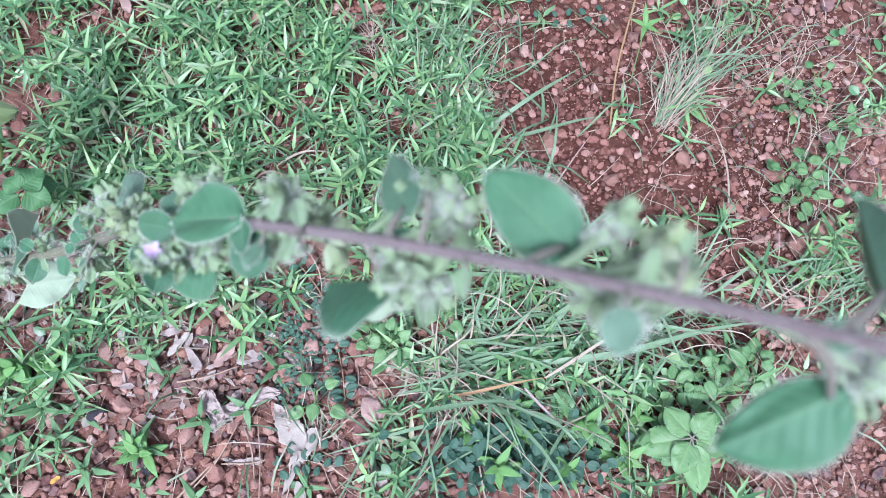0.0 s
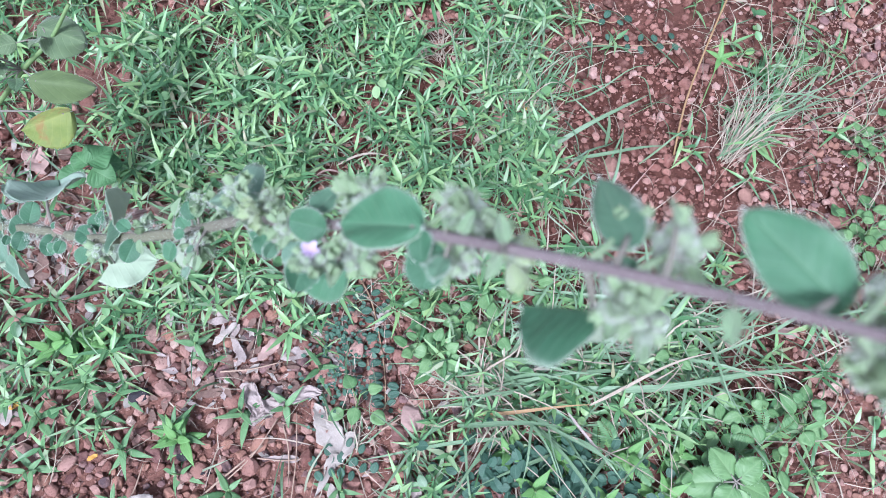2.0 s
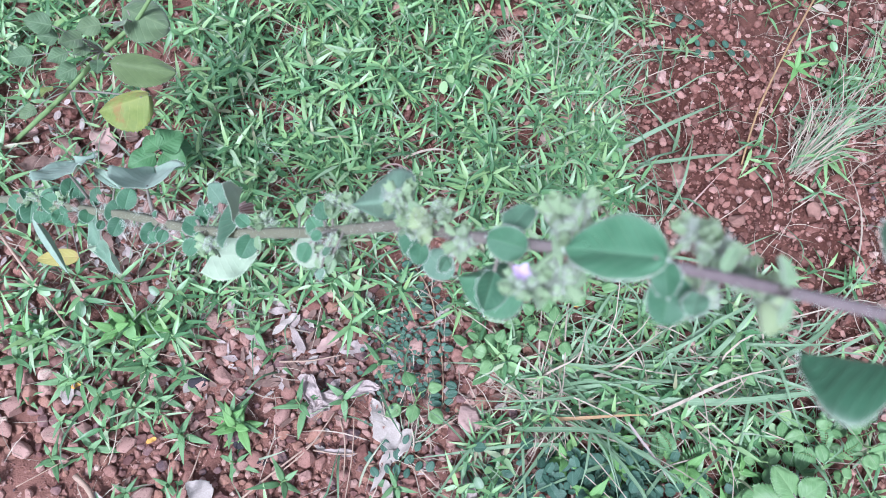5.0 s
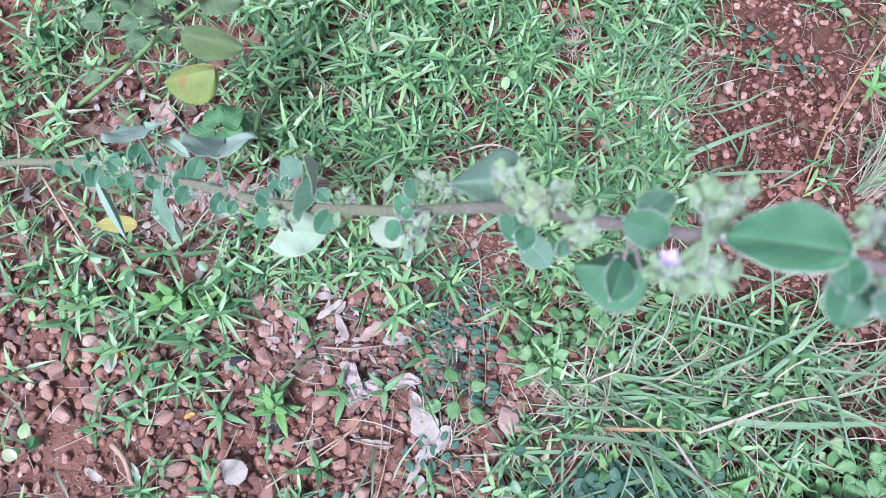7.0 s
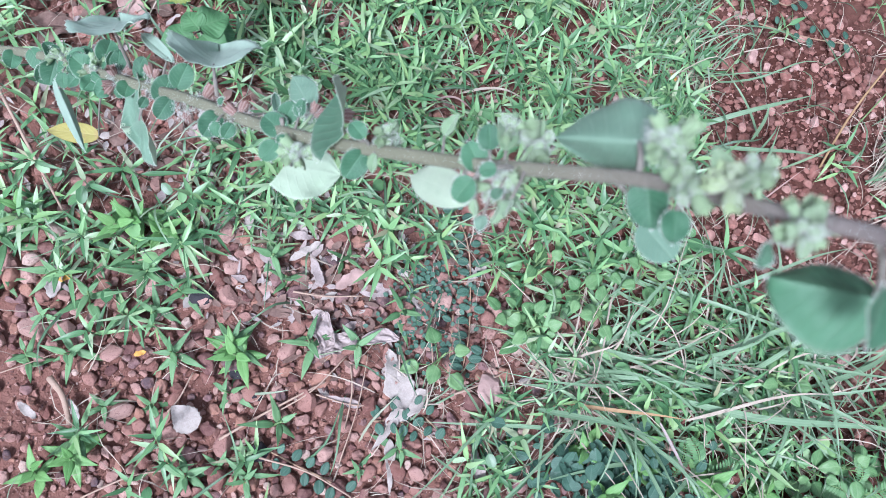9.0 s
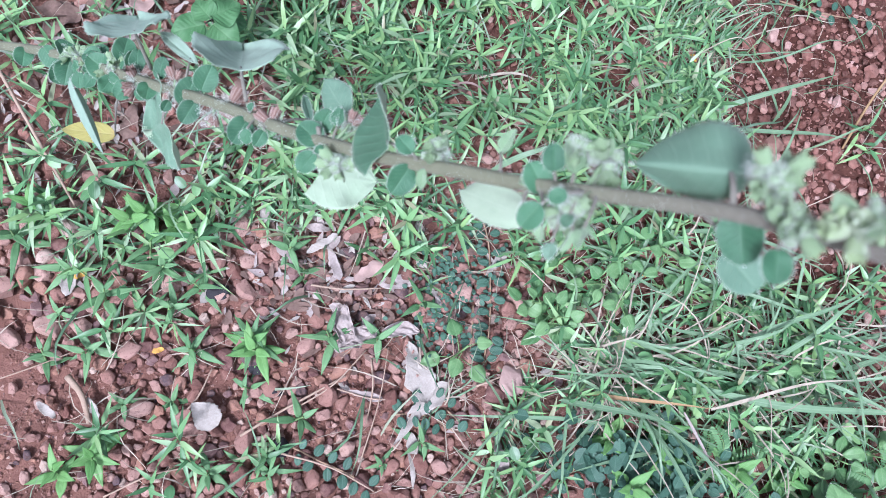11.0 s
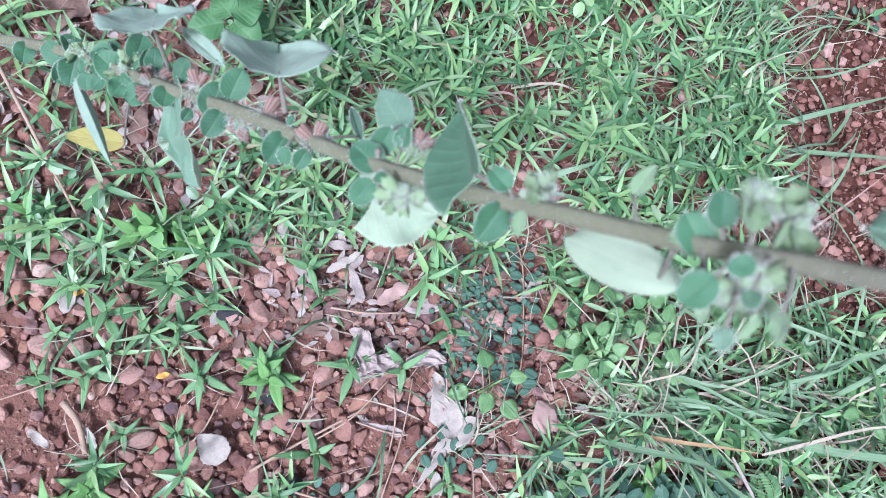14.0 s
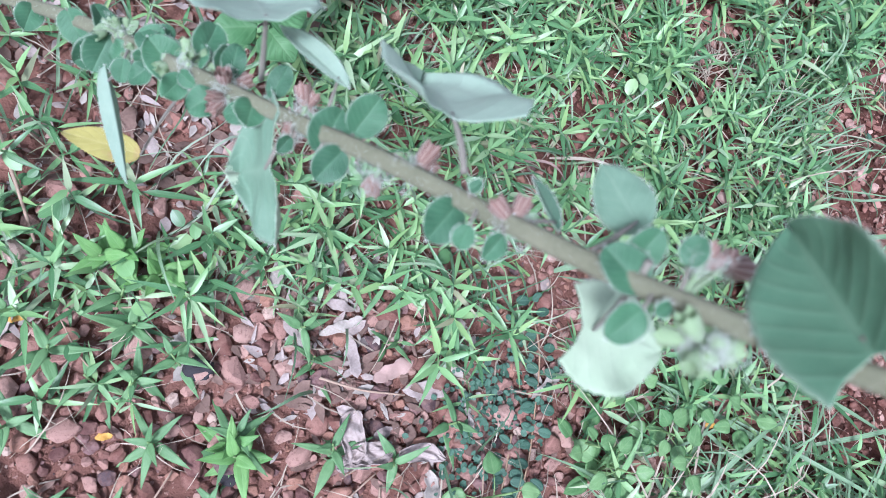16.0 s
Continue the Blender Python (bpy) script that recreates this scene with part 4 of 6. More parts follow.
leaf_on(plant, (-0.3293, 0.1776, 0.4082), (-0.3386, 0.1668, 0.4130), 0.0136, (1.22, -0.60, 0.99), 'top', 0.22, 0.10, 'disc', (-0.3352, 0.1758, 0.4072))
leaf_on(plant, (-0.3082, 0.1671, 0.4304), (-0.3067, 0.1823, 0.4381), 0.0155, (-0.39, -0.47, 0.99), 'top', 0.22, 0.10, 'disc', (-0.3076, 0.1691, 0.4297))
leaf_on(plant, (-0.3094, 0.1640, 0.4352), (-0.2996, 0.1607, 0.4368), 0.0094, (-0.53, -1.09, 1.00), 'top', 0.22, 0.10, 'disc', (-0.3063, 0.1688, 0.4308))
leaf_on(plant, (-0.1649, 0.1204, 0.5607), (-0.1632, 0.1124, 0.5556), 0.0087, (-0.22, -0.70, 1.01), 'top', 0.22, 0.10, 'disc', (-0.1638, 0.1312, 0.5538))
leaf_on(plant, (-0.1694, 0.1332, 0.5574), (-0.1682, 0.1378, 0.5606), 0.0053, (-0.70, -0.52, 0.99), 'top', 0.22, 0.10, 'disc', (-0.1672, 0.1322, 0.5508))
leaf_on(plant, (-0.1079, 0.1242, 0.6113), (-0.1097, 0.1334, 0.6156), 0.0093, (-0.49, -0.52, 0.88), 'top', 0.22, 0.10, 'disc', (-0.1072, 0.1137, 0.6092))
leaf_on(plant, (-0.1098, 0.1090, 0.6141), (-0.1133, 0.1041, 0.6138), 0.0054, (0.17, -0.17, 0.92), 'top', 0.22, 0.10, 'disc', (-0.1082, 0.1139, 0.6082))
leaf_on(plant, (0.0897, 0.0488, 0.8789), (0.0963, 0.0618, 0.8789), 0.0132, (-0.45, 0.23, 1.04), 'soft', 0.22, 0.10, 'disc', (0.0923, 0.0475, 0.8728))
leaf_on(plant, (0.0875, 0.0356, 0.8676), (0.0864, 0.0197, 0.8685), 0.0145, (0.62, 0.02, 1.07), 'top', 0.22, 0.10, 'disc', (0.0883, 0.0497, 0.8667))
leaf_on(plant, (0.1325, 0.0255, 0.9354), (0.1336, 0.0150, 0.9352), 0.0095, (-0.79, -0.10, 1.04), 'top', 0.22, 0.10, 'disc', (0.1348, 0.0258, 0.9323))
leaf_on(plant, (0.0016, 0.0930, 0.7388), (-0.0030, 0.1104, 0.7376), 0.0112, (-0.12, 0.54, 1.03), 'fresh', 0.55, 0.10, 'ovate', (0.0028, 0.0875, 0.7344))
leaf_on(plant, (0.0693, 0.0467, 0.8436), (0.0672, 0.0396, 0.8438), 0.0068, (0.63, -0.16, 1.06), 'soft', 0.22, 0.10, 'disc', (0.0692, 0.0602, 0.8369))
leaf_on(plant, (0.1396, 0.0236, 0.9444), (0.1423, 0.0301, 0.9415), 0.0047, (0.10, 1.00, 1.02), 'fresh', 0.55, 0.10, 'ovate', (0.1406, 0.0227, 0.9395))
leaf_on(plant, (0.1555, 0.0134, 0.9640), (0.1536, 0.0224, 0.9644), 0.0057, (0.25, -0.51, 1.00), 'fresh', 0.55, 0.10, 'ovate', (0.1554, 0.0149, 0.9579))
leaf_on(plant, (0.1541, 0.0090, 0.9671), (0.1516, 0.0015, 0.9677), 0.0049, (0.27, -0.23, 1.01), 'fresh', 0.55, 0.10, 'ovate', (0.1570, 0.0140, 0.9600))
leaf_on(plant, (0.1135, 0.0297, 0.9068), (0.1123, 0.0214, 0.9081), 0.0053, (0.63, -0.77, 1.06), 'fresh', 0.55, 0.10, 'ovate', (0.1142, 0.0364, 0.9046))
leaf_on(plant, (0.1037, 0.0259, 0.8903), (0.1023, 0.0161, 0.8953), 0.0069, (-0.05, 0.14, 1.07), 'fresh', 0.55, 0.10, 'ovate', (0.1042, 0.0414, 0.8903))
leaf_on(plant, (0.1406, 0.0152, 0.9423), (0.1378, 0.0075, 0.9450), 0.0078, (-0.46, 0.54, 1.04), 'soft', 0.22, 0.10, 'disc', (0.1422, 0.0218, 0.9415))
leaf_on(plant, (-0.0153, 0.0898, 0.7180), (-0.0088, 0.0910, 0.7232), 0.0052, (-0.49, -0.27, 0.97), 'fresh', 0.55, 0.10, 'ovate', (-0.0106, 0.0906, 0.7169))
leaf_on(plant, (-0.0248, 0.1058, 0.7015), (-0.0228, 0.1163, 0.7082), 0.0078, (-0.52, -0.25, 0.97), 'fresh', 0.55, 0.10, 'ovate', (-0.0219, 0.0933, 0.7036))
leaf_on(plant, (0.0086, 0.0680, 0.7516), (0.0071, 0.0589, 0.7554), 0.0062, (-0.66, -0.07, 0.93), 'fresh', 0.55, 0.10, 'ovate', (0.0112, 0.0855, 0.7456))
leaf_on(plant, (0.0017, 0.0632, 0.7365), (0.0020, 0.0563, 0.7368), 0.0062, (-0.60, 0.02, 0.97), 'mid', 0.22, 0.10, 'disc', (0.0020, 0.0877, 0.7333))
leaf_on(plant, (0.0039, 0.0745, 0.7427), (0.0028, 0.0684, 0.7451), 0.0060, (-0.63, 0.49, 0.94), 'soft', 0.22, 0.10, 'disc', (0.0058, 0.0868, 0.7385))
leaf_on(plant, (0.0509, 0.0654, 0.8135), (0.0493, 0.0721, 0.8224), 0.0070, (-0.13, -1.79, 0.94), 'fresh', 0.55, 0.10, 'ovate', (0.0532, 0.0702, 0.8103))
leaf_on(plant, (-0.0545, 0.0973, 0.6697), (-0.0525, 0.0883, 0.6642), 0.0066, (-0.26, -1.15, 1.03), 'fresh', 0.55, 0.10, 'ovate', (-0.0549, 0.1009, 0.6656))
leaf_on(plant, (0.0073, 0.0693, 0.7408), (0.0066, 0.0606, 0.7363), 0.0060, (0.45, 0.42, 1.03), 'fresh', 0.55, 0.10, 'ovate', (0.0028, 0.0875, 0.7344))
leaf_on(plant, (-0.0030, 0.0713, 0.7291), (-0.0004, 0.0647, 0.7243), 0.0053, (-0.89, -0.95, 1.04), 'fresh', 0.55, 0.10, 'ovate', (-0.0065, 0.0896, 0.7221))
leaf_on(plant, (0.2292, -0.0235, 1.0384), (0.2303, -0.0189, 1.0445), 0.0048, (-0.04, -1.35, 0.99), 'fresh', 0.55, 0.10, 'ovate', (0.2291, -0.0255, 1.0390))
leaf_on(plant, (0.2340, -0.0214, 1.0477), (0.2349, -0.0173, 1.0499), 0.0029, (-0.35, 0.16, 0.96), 'fresh', 0.55, 0.10, 'ovate', (0.2330, -0.0278, 1.0431))
leaf_on(plant, (0.1447, 0.0209, 0.9483), (0.1471, 0.0282, 0.9515), 0.0051, (-0.37, -0.16, 1.01), 'fresh', 0.55, 0.10, 'ovate', (0.1455, 0.0201, 0.9456))
leaf_on(plant, (0.1912, 0.0104, 0.9981), (0.1908, 0.0178, 0.9979), 0.0046, (1.58, 0.39, 1.00), 'fresh', 0.55, 0.10, 'ovate', (0.1893, -0.0031, 0.9959))
leaf_on(plant, (0.1988, -0.0121, 1.0104), (0.1984, -0.0203, 1.0109), 0.0051, (-0.66, -0.16, 1.05), 'fresh', 0.55, 0.10, 'ovate', (0.1996, -0.0088, 1.0072))
leaf_on(plant, (0.2250, -0.0290, 1.0399), (0.2236, -0.0373, 1.0391), 0.0077, (-0.40, -0.03, 1.03), 'mid', 0.22, 0.10, 'disc', (0.2272, -0.0244, 1.0369))
leaf_on(plant, (-0.332, 0.150, 0.315), (-0.382, 0.138, 0.312), 0.021, (0.284, -0.159, 0.945), 'yellow', fold=0.20, droop=0.12, shape='round', root=(-0.312, 0.167, 0.400))

cluster_on(plant, (-0.243, 0.165, 0.495), 0.0075, 'dry', (-0.235, 0.158, 0.484))
cluster_on(plant, (-0.243, 0.151, 0.485), 0.0060, 'dry', (-0.240, 0.159, 0.481))
cluster_on(plant, (-0.282, 0.148, 0.460), 0.0060, 'dry', (-0.274, 0.167, 0.456))
cluster_on(plant, (-0.200, 0.131, 0.510), 0.0085, 'dry', (-0.202, 0.148, 0.518))
cluster_on(plant, (-0.185, 0.151, 0.530), 0.0075, 'dry', (-0.189, 0.145, 0.531))
cluster_on(plant, (-0.154, 0.130, 0.566), 0.0085, 'dry', (-0.154, 0.134, 0.568))
cluster_on(plant, (-0.100, 0.137, 0.608), 0.0080, 'dry', (-0.111, 0.119, 0.614))
cluster_on(plant, (-0.101, 0.096, 0.620), 0.0095, 'woolly', (-0.100, 0.116, 0.625))
cluster_on(plant, (-0.051, 0.110, 0.674), 0.0085, 'woolly', (-0.055, 0.101, 0.675))
cluster_on(plant, (-0.087, 0.144, 0.600), 0.0060, 'dry', (-0.111, 0.119, 0.614))
cluster_on(plant, (0.014, 0.107, 0.735), 0.0095, 'woolly', (0.001, 0.085, 0.744))
cluster_on(plant, (0.006, 0.074, 0.735), 0.0095, 'woolly', (-0.001, 0.086, 0.742))
cluster_on(plant, (0.039, 0.080, 0.820), 0.0085, 'woolly', (0.053, 0.073, 0.809))
cluster_on(plant, (0.048, 0.069, 0.820), 0.0090, 'woolly', (0.056, 0.070, 0.814))
cluster_on(plant, (-0.001, 0.106, 0.740), 0.0060, 'woolly', (-0.004, 0.086, 0.738))
cluster_on(plant, (0.055, 0.064, 0.840), 0.0085, 'green', (0.067, 0.064, 0.831))
cluster_on(plant, (0.071, 0.050, 0.850), 0.0075, 'woolly', (0.078, 0.058, 0.848))
cluster_on(plant, (0.061, 0.071, 0.840), 0.0055, 'woolly', (0.068, 0.063, 0.833))
cluster_on(plant, (0.106, 0.052, 0.900), 0.0085, 'woolly', (0.106, 0.037, 0.896))
cluster_on(plant, (0.112, 0.056, 0.905), 0.0060, 'woolly', (0.111, 0.035, 0.900))
cluster_on(plant, (0.098, 0.022, 0.895), 0.0060, 'woolly', (0.103, 0.038, 0.894))
cluster_on(plant, (0.110, 0.027, 0.890), 0.0080, 'woolly', (0.108, 0.036, 0.898))
cluster_on(plant, (0.092, 0.020, 0.900), 0.0050, 'woolly', (0.103, 0.038, 0.894))
cluster_on(plant, (0.149, 0.036, 0.935), 0.0085, 'woolly', (0.149, 0.023, 0.929))
cluster_on(plant, (0.148, 0.019, 0.925), 0.0075, 'woolly', (0.146, 0.024, 0.928))
cluster_on(plant, (0.164, 0.019, 0.935), 0.0080, 'green', (0.161, 0.020, 0.939))
cluster_on(plant, (0.159, 0.030, 0.930), 0.0060, 'woolly', (0.154, 0.022, 0.933))
cluster_on(plant, (0.143, 0.040, 0.930), 0.0060, 'woolly', (0.142, 0.026, 0.924))
cluster_on(plant, (0.201, 0.014, 0.983), 0.0085, 'woolly', (0.198, 0.002, 0.981))
cluster_on(plant, (0.190, 0.022, 0.975), 0.0050, 'woolly', (0.189, 0.007, 0.970))
cluster_on(plant, (0.186, -0.005, 0.975), 0.0075, 'woolly', (0.192, 0.005, 0.974))
cluster_on(plant, (0.195, -0.007, 0.970), 0.0080, 'woolly', (0.193, 0.004, 0.976))
cluster_on(plant, (0.232, -0.003, 1.015), 0.0060, 'woolly', (0.231, -0.013, 1.011))
cluster_on(plant, (0.243, -0.010, 1.015), 0.0075, 'green', (0.237, -0.016, 1.017))
cluster_on(plant, (0.242, -0.010, 1.000), 0.0070, 'woolly', (0.231, -0.013, 1.011))
cluster_on(plant, (0.230, -0.017, 1.010), 0.0060, 'woolly', (0.231, -0.013, 1.011))
cluster_on(plant, (0.250, -0.014, 1.010), 0.0060, 'woolly', (0.239, -0.017, 1.018))
cluster_on(plant, (0.282, -0.036, 1.020), 0.0085, 'woolly', (0.259, -0.032, 1.041))
cluster_on(plant, (0.238, -0.020, 1.000), 0.0075, 'woolly', (0.231, -0.013, 1.011))

# small leaves and heads that fill the nodes all along the stem
for h in (0.385, 0.40, 0.415, 0.43, 0.45, 0.47):
    i = int(np.argmin(np.abs(stem_height - h)))
    spot, along = stem_line[i], stem_line[i + 1] - stem_line[i]
    along = along / np.linalg.norm(along)
    big = np.interp(h, (0.4, 0.6, 0.8, 1.0), (1.25, 1.1, 0.75, 0.6))
    for hand in (-1, 1):
        side = np.cross(along, (0, 0, 1.0)) * hand + rs.normal(size=3) * 0.35 - along * rs.uniform(0.0, 0.8)
        side = side / np.linalg.norm(side)
        base = spot + side * 0.005
        tip = base + side * 0.0145 * big * rs.uniform(0.75, 1.15)
        leaf_on(plant, tuple(base), tuple(tip), 0.0125 * big * rs.uniform(0.8, 1.15), (rs.normal() * 0.3, -0.2 + rs.normal() * 0.3, 1.0), "top", 0.12, 0.1, "oval", tuple(spot))
        if rs.uniform() < 0.7 and not 0.60 < h < 0.78:
            out = np.cross(along, rs.normal(size=3)) + np.array((0, 0, 0.3))
            out = out / np.linalg.norm(out)
            cluster_on(plant, tuple(spot + out * 0.007 * big), 0.0062 * big, "woolly" if h > 0.56 or rs.uniform() < 0.75 else "dry", tuple(spot))


flower_at = (0.094, 0.026, 0.900)
bloom = Pile()
for a in range(5):
    way = Vector((math.cos(a * 1.256), math.sin(a * 1.256) - 0.3, 0.7))
    v, f, c = blade(0.0042, 0.0032, "oval", 6, 4, 0.3, 0.25)
    bloom.add(v, f, 0, c, aim(flower_at, Vector(flower_at) + way, (0, 0, 1)))
tube(bloom, arc(flower_at, Vector(flower_at) - Vector((-0.002, 0.0, 0.006)), 0.0, 3), [0.0012, 0.001], 6)
part("flower", bloom, ["petal"], plant, "small lilac two-lipped flower")

# ---- the broad-leaved weed and the seedling behind it ----
weed = thing("broad_leaved_weed", (-0.657, 0.397, 0.0), "broad-leaved weed with olive and yellowing leaves", "plant")
weed_line = smooth_line([(-0.657, 0.397, -0.010), (-0.595, 0.407, 0.060), (-0.505, 0.428, 0.160), (-0.417, 0.440, 0.270), (-0.361, 0.453, 0.330), (-0.325, 0.475, 0.380)], 5)
part("stem", tube(Pile(), weed_line, [0.0042, 0.0034, 0.0022], 10, 0, 0.05), ["green_stem"], weed)
folded_leaf(weed, (-0.382, 0.404, 0.310), (-0.306, 0.415, 0.295), (-0.346, 0.388, 0.285), (-0.347, 0.424, 0.310), 'weed_olive', 'ovate', (-0.417, 0.440, 0.270), 0.08, 0.06)
folded_leaf(weed, (-0.348, 0.397, 0.255), (-0.416, 0.368, 0.235), (-0.372, 0.347, 0.225), (-0.388, 0.395, 0.250), 'weed_yellow', 'ovate', (-0.505, 0.428, 0.160), 0.08, 0.06)
folded_leaf(weed, (-0.374, 0.462, 0.345), (-0.317, 0.455, 0.335), (-0.353, 0.430, 0.325), (-0.350, 0.485, 0.345), 'weed_pale', 'ovate', (-0.361, 0.453, 0.330), 0.08, 0.06)
leaf_on(weed, (-0.444, 0.413, 0.298), (-0.464, 0.394, 0.302), 0.025, (-0.18, -0.24, 0.9), 'weed', fold=0.20, droop=0.12, shape='round', root=(-0.417, 0.440, 0.270))
leaf_on(weed, (-0.425, 0.429, 0.312), (-0.441, 0.408, 0.328), 0.027, (0.49, 0.08, 0.9), 'weed_pale', fold=0.20, droop=0.12, shape='round', root=(-0.417, 0.440, 0.270))
leaf_on(weed, (-0.394, 0.437, 0.339), (-0.421, 0.423, 0.341), 0.026, (0.45, -0.29, 0.9), 'weed_pale', fold=0.20, droop=0.12, shape='round', root=(-0.361, 0.453, 0.330))
leaf_on(weed, (-0.463, 0.431, 0.298), (-0.488, 0.426, 0.302), 0.023, (0.20, -0.36, 0.9), 'weed', fold=0.20, droop=0.12, shape='round', root=(-0.417, 0.440, 0.270))
leaf_on(weed, (-0.539, 0.392, 0.160), (-0.557, 0.373, 0.160), 0.023, (-0.29, -0.42, 0.9), 'weed_pale', fold=0.20, droop=0.12, shape='round', root=(-0.505, 0.428, 0.160))
leaf_on(weed, (-0.410, 0.416, 0.288), (-0.403, 0.396, 0.292), 0.019, (0.38, -0.24, 0.9), 'weed', fold=0.20, droop=0.12, shape='round', root=(-0.417, 0.440, 0.270))
leaf_on(weed, (-0.448, 0.414, 0.261), (-0.471, 0.395, 0.259), 0.026, (0.01, -0.56, 0.9), 'weed', fold=0.20, droop=0.12, shape='round', root=(-0.417, 0.440, 0.270))
leaf_on(weed, (-0.459, 0.431, 0.325), (-0.490, 0.425, 0.335), 0.029, (0.07, -0.44, 0.9), 'weed', fold=0.20, droop=0.12, shape='round', root=(-0.417, 0.440, 0.270))
leaf_on(weed, (-0.423, 0.428, 0.296), (-0.433, 0.409, 0.304), 0.020, (0.11, -0.18, 0.9), 'weed_pale', fold=0.20, droop=0.12, shape='round', root=(-0.417, 0.440, 0.270))
leaf_on(weed, (-0.363, 0.446, 0.346), (-0.370, 0.424, 0.354), 0.021, (-0.58, -0.32, 0.9), 'weed_pale', fold=0.20, droop=0.12, shape='round', root=(-0.361, 0.453, 0.330))
leaf_on(weed, (-0.496, 0.409, 0.280), (-0.526, 0.398, 0.280), 0.028, (-0.34, -0.53, 0.9), 'weed', fold=0.20, droop=0.12, shape='round', root=(-0.417, 0.440, 0.270))
leaf_on(weed, (-0.509, 0.412, 0.195), (-0.513, 0.392, 0.205), 0.019, (-0.27, -0.02, 0.9), 'weed_yellow', fold=0.20, droop=0.12, shape='round', root=(-0.505, 0.428, 0.160))

seedling = thing("ovate_seedling", (-0.403, 0.435, 0.0), "fresh green seedling with broad ovate leaves", "plant")
part("stem", tube(Pile(), arc((-0.403, 0.435, -0.01), (-0.39, 0.40, 0.12), 0.0, 6), [0.002, 0.0013], 8), ["green_stem"], seedling)
leaf_on(seedling, (-0.357, 0.372, 0.150), (-0.331, 0.403, 0.150), 0.045, (0.0, -0.15, 0.98), 'fresh_broad', fold=0.10, droop=0.15, shape='round', root=(-0.363, 0.381, 0.120))
leaf_on(seedling, (-0.355, 0.369, 0.150), (-0.383, 0.386, 0.150), 0.035, (0.0, -0.15, 0.98), 'fresh_broad', fold=0.10, droop=0.15, shape='round', root=(-0.363, 0.381, 0.120))
leaf_on(seedling, (-0.353, 0.368, 0.140), (-0.317, 0.355, 0.140), 0.045, (0.0, -0.15, 0.98), 'fresh_broad', fold=0.10, droop=0.15, shape='round', root=(-0.363, 0.381, 0.120))
leaf_on(seedling, (-0.362, 0.364, 0.140), (-0.397, 0.339, 0.140), 0.040, (0.0, -0.15, 0.98), 'fresh_broad', fold=0.10, droop=0.15, shape='round', root=(-0.363, 0.381, 0.120))
leaf_on(seedling, (-0.359, 0.385, 0.120), (-0.324, 0.396, 0.120), 0.045, (0.0, -0.15, 0.98), 'fresh_broad', fold=0.10, droop=0.15, shape='round', root=(-0.363, 0.381, 0.120))

# ---- rosettes and small herbs ----
rr = random.Random(11)


def flat_turn(x, y, lift=0.0, turn=None, lean=8, size=1.0):
    turn = rr.uniform(0, 360) if turn is None else turn
    return pose(x, y, rise(x, y) + lift, rr.uniform(-lean, lean), rr.uniform(-lean, lean), turn) @ Matrix.Diagonal((size, size, size, 1))


def herb(name, label, skin, leaves, length, width, shape, tall, group, pitch=(5, 45), rows=8, droop=0.25, spiral=137.5, stalk_by=0.0):
    """A small upright herb: a stem with leaves set round it, the upper ones shorter and steeper."""
    top = thing(name, (0, 0, 0), label, "plant", group)
    line = arc((0, 0, -0.008), (rr.uniform(-0.01, 0.01), rr.uniform(-0.01, 0.01), tall), 0.0, 5)
    part("stem", tube(Pile(), line, [0.0016, 0.0011], 6), ["green_stem"], top)
    for q in range(leaves):
        s = (q + 0.5) / leaves
        at = Vector(line[0] + (line[-1] - line[0]) * (0.25 + 0.75 * s))
        yaw, up = radians(q * spiral + rr.uniform(-14, 14)), radians(pitch[0] + (pitch[1] - pitch[0]) * s**1.5 + rr.uniform(-8, 8))
        way = Vector((math.cos(yaw) * math.cos(up), math.sin(yaw) * math.cos(up), math.sin(up)))
        long = length * (1.0 - 0.45 * s**2) * rr.uniform(0.7, 1.2)
        foot = at.copy()
        if stalk_by:
            at = at + Vector((way.x, way.y, 0.25)) * stalk_by * rr.uniform(0.5, 1.2) * (1.1 - 0.6 * s)
            way = (way + Vector((rr.uniform(-0.5, 0.5), rr.uniform(-0.5, 0.5), rr.uniform(-0.2, 0.1)))).normalized()
        pile = Pile()
        solid_blade(pile, aim(at, at + way, (0, 0, 1)), long, width * rr.uniform(0.85, 1.15) * (1 - 0.3 * s), shape, rows, 4, 0.0003, (0, 0), fold=rr.uniform(0.03, 0.22), droop=droop * rr.uniform(0.4, 1.5), wave=0.05, rng=rr)
        leaf = part("leaf", pile, [skin], top)
        if stalk_by:
            part("petiole", tube(Pile(), arc(foot, at, 0.002, 4), [0.0007, 0.0005], 5), ["green_stem"], leaf)
    return top


def plant_out(kinds, places, jitter=0.0, low=0.85, high=1.15, lean=14):
    """Sets the first of each kind and copies of it at the places."""
    used = {ob.name for ob in kinds if ob.matrix_basis.translation.length > 0}
    for q, (x, y) in enumerate(places):
        ob = kinds[q % len(kinds)]
        m = flat_turn(x + rr.uniform(-jitter, jitter), y + rr.uniform(-jitter, jitter), 0.0, None, lean)
        if ob.name in used:
            made = copy_thing(ob, m)
        else:
            used.add(ob.name)
            made = ob
            ob.matrix_basis = m
        s = rr.uniform(low, high)
        made.scale = (s, s, s)


